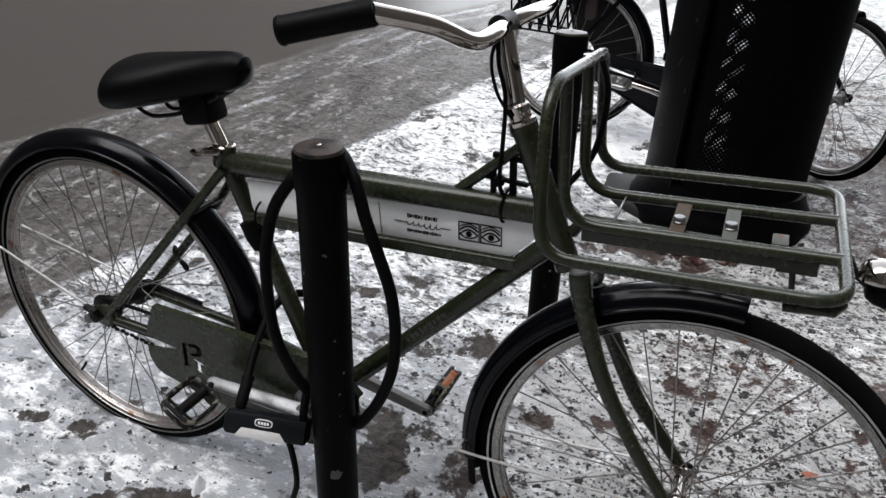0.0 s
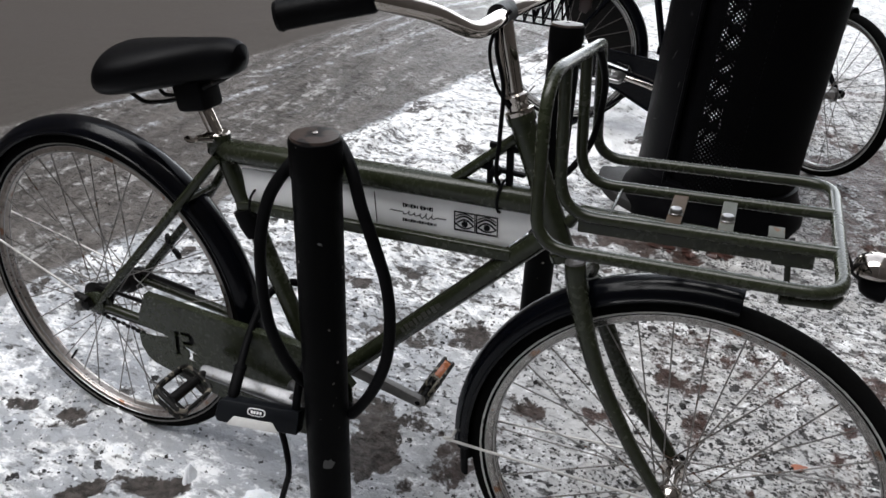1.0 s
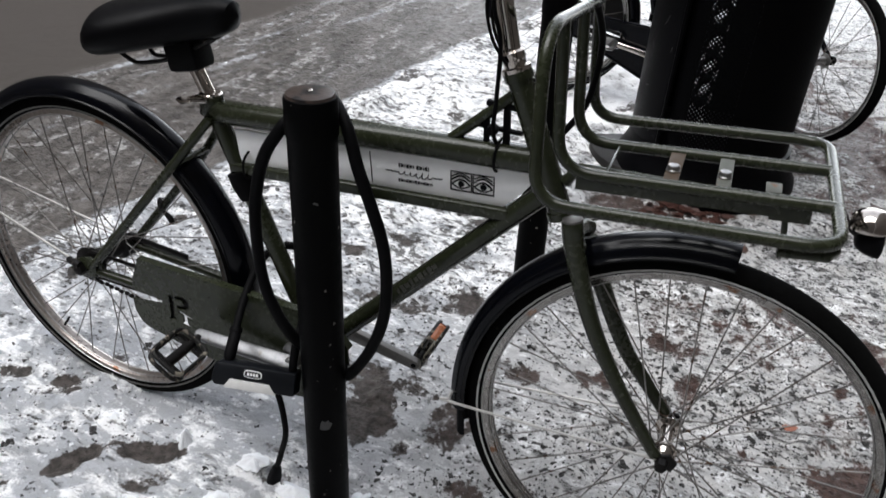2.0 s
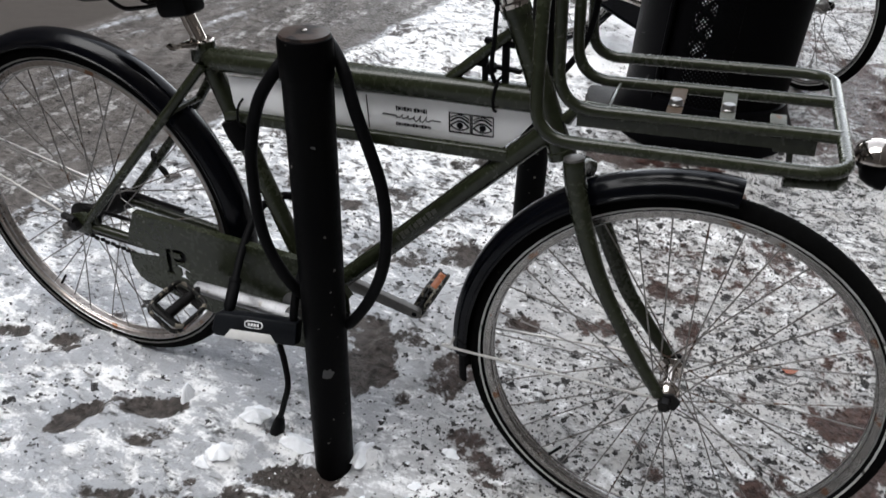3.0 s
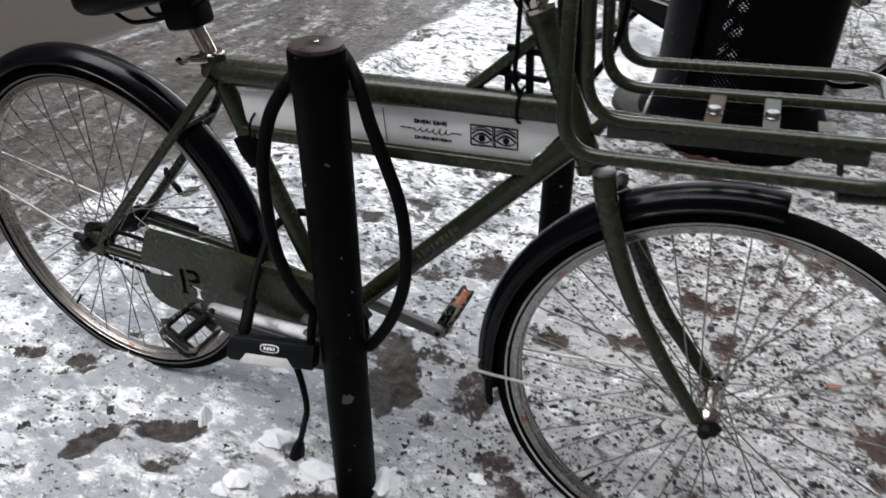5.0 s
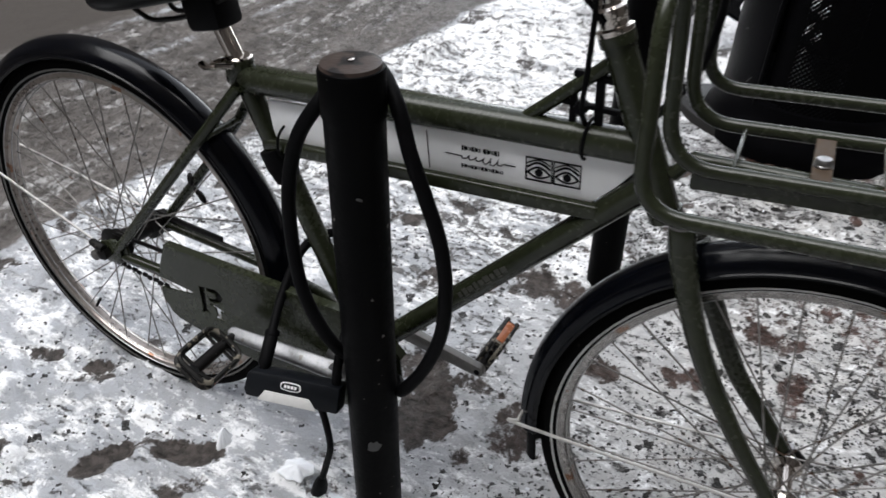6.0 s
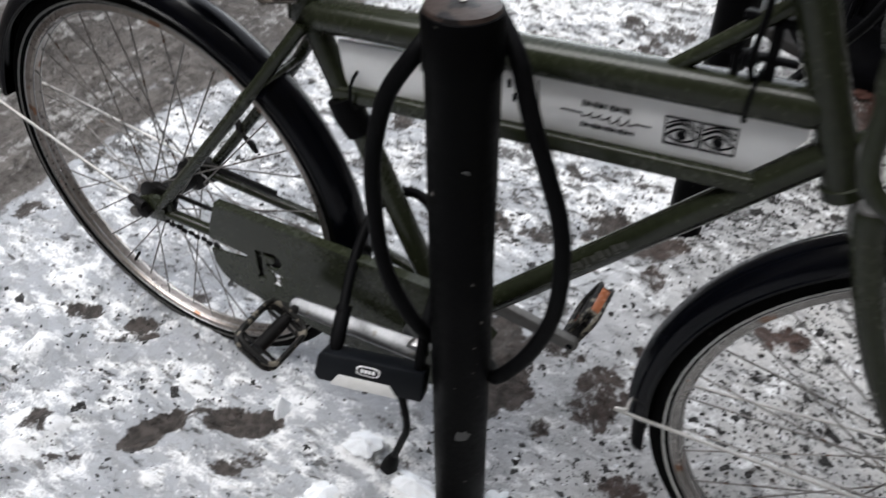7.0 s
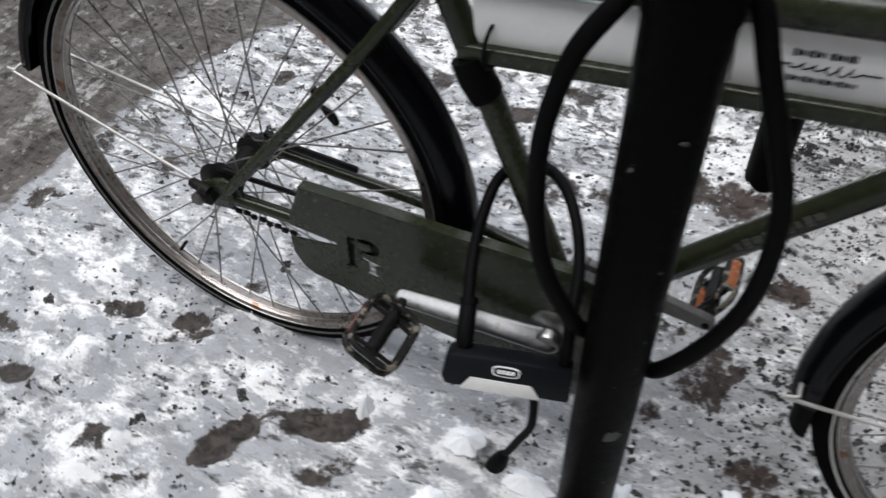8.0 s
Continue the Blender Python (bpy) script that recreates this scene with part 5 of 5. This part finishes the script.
def shell_sector(a0, a1, r, z0, z1, thick, n, tile=0.0):
    """A curved upright sheet between two angles; tile: the hole pitch that its map is laid out in."""
    bm = bmesh.new()
    uv = bm.loops.layers.uv.new("map")
    cols = []
    for k in range(n + 1):
        w = radians(a0 + (a1 - a0) * k / n)
        c, s = math.cos(w), math.sin(w)
        cols.append([bm.verts.new((BX + q * c, BY + q * s, z)) for q, z in ((r, BZ + z0), (r, BZ + z1), (r - thick, BZ + z1), (r - thick, BZ + z0))])
    for k in range(n):
        for i in range(4):
            j = (i + 1) % 4
            f = bm.faces.new((cols[k][i], cols[k][j], cols[k + 1][j], cols[k + 1][i]))
            if tile:
                for loop in f.loops:
                    d = loop.vert.co - Vector((BX, BY, BZ))
                    p, q = math.atan2(-d.y, -d.x) * r / tile, d.z / tile
                    loop[uv].uv = ((p + q) * 0.7071, (p - q) * 0.7071)
    bm.faces.new(cols[0][::-1])
    bm.faces.new(cols[-1])
    bmesh.ops.recalc_face_normals(bm, faces=bm.faces)
    return bm


part("shell", shell_sector(172, 237, BR + 0.006, 0.11, BH, 0.003, 30), LEAF_STEEL, bin_ob, "smooth black steel side with scratches")
part("shell_edge", lathe([(0.007, 0.0), (0.007, 1.0)], 10, "Z"), BIN, bin_ob, "", Matrix.Translation((BX + (BR + 0.002) * math.cos(radians(237)), BY + (BR + 0.002) * math.sin(radians(237)), BZ + 0.115)))
part("gap_sheet", shell_sector(238, 252, BR - 0.020, 0.06, BH, 0.002, 8), BIN, bin_ob, "deep black joint")
part("perforated_panel", shell_sector(251, 360 + 70, BR - 0.004, 0.06, BH, 0.0015, 56, 0.0105), PERFORATED, bin_ob, "black perforated sheet")
# back closed but for one strip, so lit dots show in a single band
part("back_panel", shell_sector(119, 174, BR - 0.004, 0.06, BH, 0.0015, 24), BIN, bin_ob, "black closed back added to block light behind the holes")
part("back_panel", shell_sector(71, 98, BR - 0.004, 0.06, BH, 0.0015, 12), BIN, bin_ob, "black closed back added to block light behind the holes")
part("perforated_strip", shell_sector(98, 119, BR - 0.004, 0.06, BH, 0.0015, 10, 0.0105), PERFORATED, bin_ob, "black perforated sheet")
# sheet added close behind the panel to keep its holes dark
part("hole_blocker", shell_sector(285, 360 + 68, BR - 0.010, 0.06, BH, 0.002, 40), BIN, bin_ob, "dark sheet added behind the holes to stop light")
for w, z, tilt, long in ((228, 0.175, 0.9, 0.030), (213, 0.30, 0.3, 0.020), (222, 0.52, 1.1, 0.034), (206, 0.60, 0.2, 0.024), (232, 0.44, 1.4, 0.018)):
    q = radians(w)
    part("scratch", box((long, 0.0006, 0.0015), None, 0.0), SCRAP, bin_ob, "bare grey scratch", Matrix.Translation((BX + (BR + 0.0062) * math.cos(q), BY + (BR + 0.0062) * math.sin(q), BZ + z)) @ Matrix.Rotation(q + math.pi / 2, 4, "Z") @ Matrix.Rotation(-tilt, 4, "Y"))
part("rim_ring", lathe([(BR - 0.01, BH - 0.01), (BR + 0.006, BH - 0.008), (BR + 0.006, BH + 0.012), (BR - 0.01, BH + 0.014)], 56, "Z", (BX, BY, BZ), closed=True), BIN, bin_ob)

# ---- the black bicycle behind ----
Y2, R2 = 2.20, 0.297
TURN2 = Matrix.Translation((0, 0, float(slope(0.8, Y2))))
back_bike = thing("bicycle", (0.82, Y2, float(slope(0.8, Y2))), "black city bicycle with wire side basket, parked behind the bin", "bicycle")


def p2(x, dy, z):
    return Vector((x, Y2 + dy, z))


REAR2, FRONT2 = p2(0.345, 0, R2), p2(1.318, 0, R2)
STEER2 = TURN2 @ Matrix.Translation(FRONT2) @ Matrix.Rotation(radians(-45), 4, "Z") @ Matrix.Translation(-FRONT2)
wheel(back_bike, "rear_wheel", REAR2, R2, TURN2, "dull rear wheel rim", spokes=28)
wheel(back_bike, "front_wheel", FRONT2, R2, STEER2, "dull front wheel rim", spokes=28)
BB2 = p2(0.748, 0, 0.225)
frame2 = part("frame", tube([BB2, p2(0.716, 0, 0.347), p2(0.648, 0, 0.564), p2(0.607, 0, 0.700)], 0.0135, 12), FENDER, back_bike, "black painted seat tube", TURN2)
part("down_tube", tube(spline([BB2, p2(0.96, 0, 0.36), p2(1.13, 0, 0.64)], 6), 0.017, 12), FENDER, frame2, "", TURN2)
part("head_tube", tube([p2(1.14, 0, 0.60), p2(1.095, 0, 0.78)], 0.018, 12), FENDER, frame2, "", TURN2)
part("tube_clamp", lathe([(0.017, -0.016), (0.021, -0.012), (0.021, 0.012), (0.017, 0.016)], 16, "Z", p2(0.712, 0, 0.352)), FENDER, frame2, "", TURN2)
for s in (-1, 1):
    part("chain_stay", tube([p2(0.345, s * 0.06, R2), p2(0.735, s * 0.03, 0.230)], 0.009, 10), FENDER, frame2, "", TURN2)
    part("seat_stay", tube([p2(0.335, s * 0.058, R2 + 0.02), p2(0.490, s * 0.05, 0.527), p2(0.62, s * 0.02, 0.68)], 0.0085, 10), FENDER, frame2, "", TURN2)
    part("fork_blade", tube(spline([p2(1.150, s * 0.045, 0.62), p2(1.205, s * 0.05, 0.42), p2(1.318, s * 0.056, R2)], 6), 0.010, 10), FENDER, frame2, "", STEER2)
    part("axle_nut", lathe([(0.006, -0.006), (0.017, -0.006), (0.017, 0.006), (0.012, 0.012), (0.006, 0.014)], 12, "Y", p2(1.318, s * 0.066, R2)), GREASE, frame2, "", STEER2)
mudguard(back_bike, "rear_mudguard", REAR2, R2 + 0.013, 0.060, 190, -4, TURN2, "black mudguard")
mudguard(back_bike, "front_mudguard", FRONT2, R2 + 0.010, 0.052, 165, 88, STEER2, "black mudguard")
# chain guard with a flower of cut-outs at the crank
case = rounded([(x, 0, z) for x, z in ((0.375, 0.345), (0.50, 0.336), (0.745, 0.322), (0.850, 0.290), (0.850, 0.160), (0.745, 0.118), (0.54, 0.205), (0.375, 0.262))], 0.04, 5, closed=True)
gap = rounded([(x, 0, z) for x, z in ((0.475, 0.300), (0.610, 0.292), (0.630, 0.262), (0.610, 0.222), (0.560, 0.226), (0.475, 0.262))], 0.014, 4, closed=True)
petals = []
for k in range(5):
    w = 2 * math.pi * k / 5 + 0.62
    c, sn = math.cos(w), math.sin(w)
    petals.append([(BB2.x + c * (0.048 + 0.020 * math.cos(q)) - sn * 0.012 * math.sin(q), BB2.z + sn * (0.048 + 0.020 * math.cos(q)) + c * 0.012 * math.sin(q)) for q in (2 * math.pi * i / 12 for i in range(12))])
guard2 = part("chain_guard", cut_plate([(p[0], p[2]) for p in case], [[(p[0], p[2]) for p in gap]] + petals, Y2 - 0.066, Y2 - 0.052), FENDER, back_bike, "black chain guard with round cut-outs", TURN2, smooth=False)
part("guard_rim", tube([(p[0], Y2 - 0.064, p[2]) for p in case], 0.0065, 8, closed=True), FENDER, guard2, "", TURN2)
crank2 = part("crank", tube([p2(0.748, -0.085, 0.222), p2(0.690, -0.092, 0.236), p2(0.585, -0.098, 0.254)], lambda t: 0.013 - 0.003 * t, 12, flat=0.75), CHROME, back_bike, "bright metal crank arm", TURN2)
part("crank_boss", lathe([(0.008, 0.016), (0.020, 0.012), (0.022, -0.006), (0.016, -0.012), (0.004, -0.013)], 20, "Y", p2(0.748, -0.086, 0.222)), CHROME, crank2, "", TURN2)
pedal2 = part("pedal", tube(rounded([p2(0.515, -0.195, 0.262), p2(0.605, -0.195, 0.254), p2(0.605, -0.105, 0.262), p2(0.515, -0.105, 0.270)], 0.018, 4, closed=True), 0.0085, 8, closed=True), ALLOY, crank2, "bright metal cage pedal", TURN2)
for x in (0.540, 0.582):
    part("pedal_block", box((0.026, 0.090, 0.024), Matrix.Translation(p2(x, -0.150, 0.262)), 0.004), STEEL, pedal2, "", TURN2)
# thin dark grey sheet added behind the upper right spokes
sheet_arc = [(REAR2.x + r * math.cos(w), REAR2.z + r * math.sin(w)) for r, ws in ((0.262, range(-6, 111, 6)), (0.070, range(110, -7, -12))) for w in (radians(q) for q in ws)]
part("wheel_sheet", slab(sheet_arc, Y2 + 0.040, Y2 + 0.043), DARK_SHEET, back_bike, "thin dark grey sheet behind the wheel", TURN2)
part("wheel_reflector", slab([(0.372, 0.455), (0.398, 0.450), (0.418, 0.470), (0.414, 0.545), (0.382, 0.548), (0.368, 0.500)], Y2 - 0.036, Y2 - 0.028, bevel=0.002), RED, back_bike, "dark red reflector in the spokes", TURN2)
part("kickstand", tube(spline([p2(0.66, -0.03, 0.215), p2(0.55, -0.055, 0.115), p2(0.43, -0.075, 0.025), p2(0.395, -0.08, 0.004)], 5), 0.009, 10), FENDER, back_bike, "black folded side stand", TURN2)
basket = part("side_basket", tube(rounded([p2(0.10, -0.20, 0.74), p2(0.42, -0.20, 0.74), p2(0.42, -0.06, 0.74), p2(0.10, -0.06, 0.74)], 0.03, 4, closed=True), 0.005, 8, closed=True), FENDER, back_bike, "black wire side basket", TURN2)
part("basket_floor", tube(rounded([p2(0.12, -0.19, 0.415), p2(0.33, -0.19, 0.415), p2(0.33, -0.07, 0.415), p2(0.12, -0.07, 0.415)], 0.03, 4, closed=True), 0.004, 8, closed=True), FENDER, basket, "", TURN2)
for dy in (-0.195, -0.065):
    for k in range(6):
        for d in (-1, 1):
            x0 = 0.13 + 0.038 * k
            part("wire", tube([p2(x0, dy, 0.415), p2(min(0.415, max(0.105, x0 + 0.02 + d * 0.075)), dy, 0.74)], 0.0042, 6), FENDER, basket, "", TURN2)
saddle2 = part("saddle", tube(spline([p2(0.48, 0, 0.86), p2(0.56, 0, 0.87), p2(0.66, 0, 0.87), p2(0.74, 0, 0.865)], 5), lambda t: 0.085 * (1 - t) ** 0.7 + 0.02, 16, flat=1.0), SADDLE, back_bike, "black saddle", TURN2)
part("seat_post", tube([p2(0.61, 0, 0.69), p2(0.565, 0, 0.83)], 0.012, 10), CHROME, saddle2, "", TURN2)
bars2 = part("handlebar", tube(spline([p2(0.90, -0.29, 1.00), p2(1.04, -0.22, 1.01), p2(1.08, -0.06, 0.98), p2(1.08, 0.06, 0.98), p2(1.04, 0.22, 1.01), p2(0.90, 0.29, 1.00)], 6), 0.011, 10), CHROME, back_bike, "chrome handlebar", TURN2)
part("stem", tube([p2(1.097, 0, 0.77), p2(1.08, 0, 0.98)], 0.012, 10), CHROME, bars2, "", TURN2)

# ---- loose things on the ground ----
def snow_clump(x, y, size, seed, tall=0.022, mat=SNOW, name="snow_clump", label="small heap of loose white snow", category="snow"):
    """A low, lumpy mound with a ragged edge."""
    bm, off, rings, segs = bmesh.new(), Vector((seed * 3.7, seed * 1.9, 0)), 18, 72
    rows = []
    for i in range(1, rings + 1):
        row, r = [], i / rings
        for k in range(segs):
            w = 2 * math.pi * k / segs
            c, sn = math.cos(w), math.sin(w)
            reach = 1.15 + 0.50 * noise.noise(Vector((c * 1.5, sn * 1.5, 0)) + off) + 0.08 * noise.noise(Vector((c * 5, sn * 5, 0)) + off)
            px, py = size[0] * reach * r * c, size[1] * reach * r * sn
            bumps = 1.0 + 0.45 * noise.noise(Vector((px * 60, py * 60, 3)) + off) + 0.12 * noise.noise(Vector((px * 170, py * 170, 7)) + off)
            row.append(bm.verts.new((px, py, tall * (1 - r * r) ** 1.5 * bumps - 0.004 * r)))
        rows.append(row)
    top = bm.verts.new((0, 0, tall * 0.85))
    for k in range(segs):
        bm.faces.new((top, rows[0][k], rows[0][(k + 1) % segs]))
        for i in range(rings - 1):
            bm.faces.new((rows[i][k], rows[i + 1][k], rows[i + 1][(k + 1) % segs], rows[i][(k + 1) % segs]))
    bm.faces.new(rows[-1][::-1])
    bmesh.ops.recalc_face_normals(bm, faces=bm.faces)
    mesh = finish(name, bm, mat, False)
    mesh.shade_smooth()
    ob = new(name, mesh)
    ob.matrix_basis = Matrix.Translation((x, y, height(x, y) - 0.001))
    return tagged(ob, label, category, "snow heaps" if name == "snow_clump" else "")


snow_clump(0.232, -0.004, (0.013, 0.018), 3.1, 0.040, label="upright translucent lump of ice", category="ice", name="ice_lump")
for k, (x, y, a, b) in enumerate(((0.404, -0.008, 0.024, 0.021), (0.394, -0.116, 0.021, 0.019), (0.643, -0.006, 0.015, 0.028), (0.508, -0.026, 0.034, 0.016), (0.056, -0.022, 0.016, 0.012), (0.372, -0.140, 0.016, 0.013), (0.765, -0.020, 0.016, 0.012), (0.792, 0.082, 0.018, 0.012), (0.545, -0.040, 0.014, 0.012))):
    snow_clump(x, y, (a * 1.1, b * 1.1), 7.3 * k + 1, 0.005 + 0.34 * min(a, b))
leaf_bm = slab([(0.022 * math.cos(w) * (1 + 0.25 * math.cos(5 * w)), 0.014 * math.sin(w) * (1 + 0.2 * math.cos(3 * w))) for w in (2 * math.pi * k / 24 for k in range(24))], -0.0006, 0.0006)
leaf = tagged(new("fallen_leaf", finish("fallen_leaf", leaf_bm, LEAF)), "orange brown fallen leaf on the gritty snow", "leaf")
leaf.matrix_basis = Matrix.Translation((1.403, 0.587, height(1.403, 0.587) + 0.005)) @ Matrix.Scale(0.8, 4) @ Matrix.Rotation(radians(84), 4, "X") @ Matrix.Rotation(0.6, 4, "Y")
rng = random.Random(12)
litter = bmesh.new()
for k in range(90):
    a, q = rng.uniform(0, 6.28), rng.random() ** 0.7
    x, y = 1.03 + 0.15 * q * math.cos(a), 1.43 + 0.085 * q * math.sin(a)
    blade = slab([(0.017 * math.cos(w) * (1 + 0.25 * math.cos(5 * w)), 0.010 * math.sin(w) * (1 + 0.2 * math.cos(3 * w))) for w in (2 * math.pi * i / 12 for i in range(12))], -0.0005, 0.0005)
    blade.transform(Matrix.Translation((x, y, height(x, y) + 0.004 + 0.010 * rng.random() * (1 - q))) @ Matrix.Rotation(rng.uniform(0, 6.28), 4, "Z") @ Matrix.Rotation(radians(90) + rng.uniform(-0.5, 0.5), 4, "X") @ Matrix.Scale(rng.uniform(0.6, 1.25), 4))
    spare = bpy.data.meshes.new("blade")
    blade.to_mesh(spare)
    blade.free()
    litter.from_mesh(spare)
    bpy.data.meshes.remove(spare)
tagged(new("leaf_litter", finish("leaf_litter", litter, DEAD_LEAF, False)), "dark red brown wet leaves trodden into the snow", "leaves", kind="stuff")
lumps("grit", 26000, (-1.0, 2.1, -0.6, 2.6), (0.0012, 0.0065), GRIT, "dark grit scattered over the snow", "grit",
      lambda r, w, g, wt, rd, x, y: (r < g * 0.9 * np.exp(-0.35 * np.maximum(y, 0))) & (w > 0.4) & (rd < 0.1))
lumps("grit", 1500, (0.36, 0.80, -0.24, -0.03), (0.002, 0.0095), GRIT, "coarse wet rubble round the bollard foot", "grit", lambda r, w, g, wt, rd, x, y: (r < 1.6 * wt - 0.5))
lumps("snow_crumbs", 150, (0.36, 0.80, -0.24, -0.03), (0.0015, 0.0055), SNOW, "loose crumbs of snow and ice", "snow", lambda r, w, g, wt, rd, x, y: (r < wt))
lumps("snow_crumbs", 15000, (-1.3, 2.1, -0.6, 2.9), (0.0014, 0.0065), SNOW, "loose crumbs of snow and ice", "snow",
      lambda r, w, g, wt, rd, x, y: (r < 0.45 - 0.5 * g) & (w > 0.3) & (rd < 0.3) & (wt < 0.5))
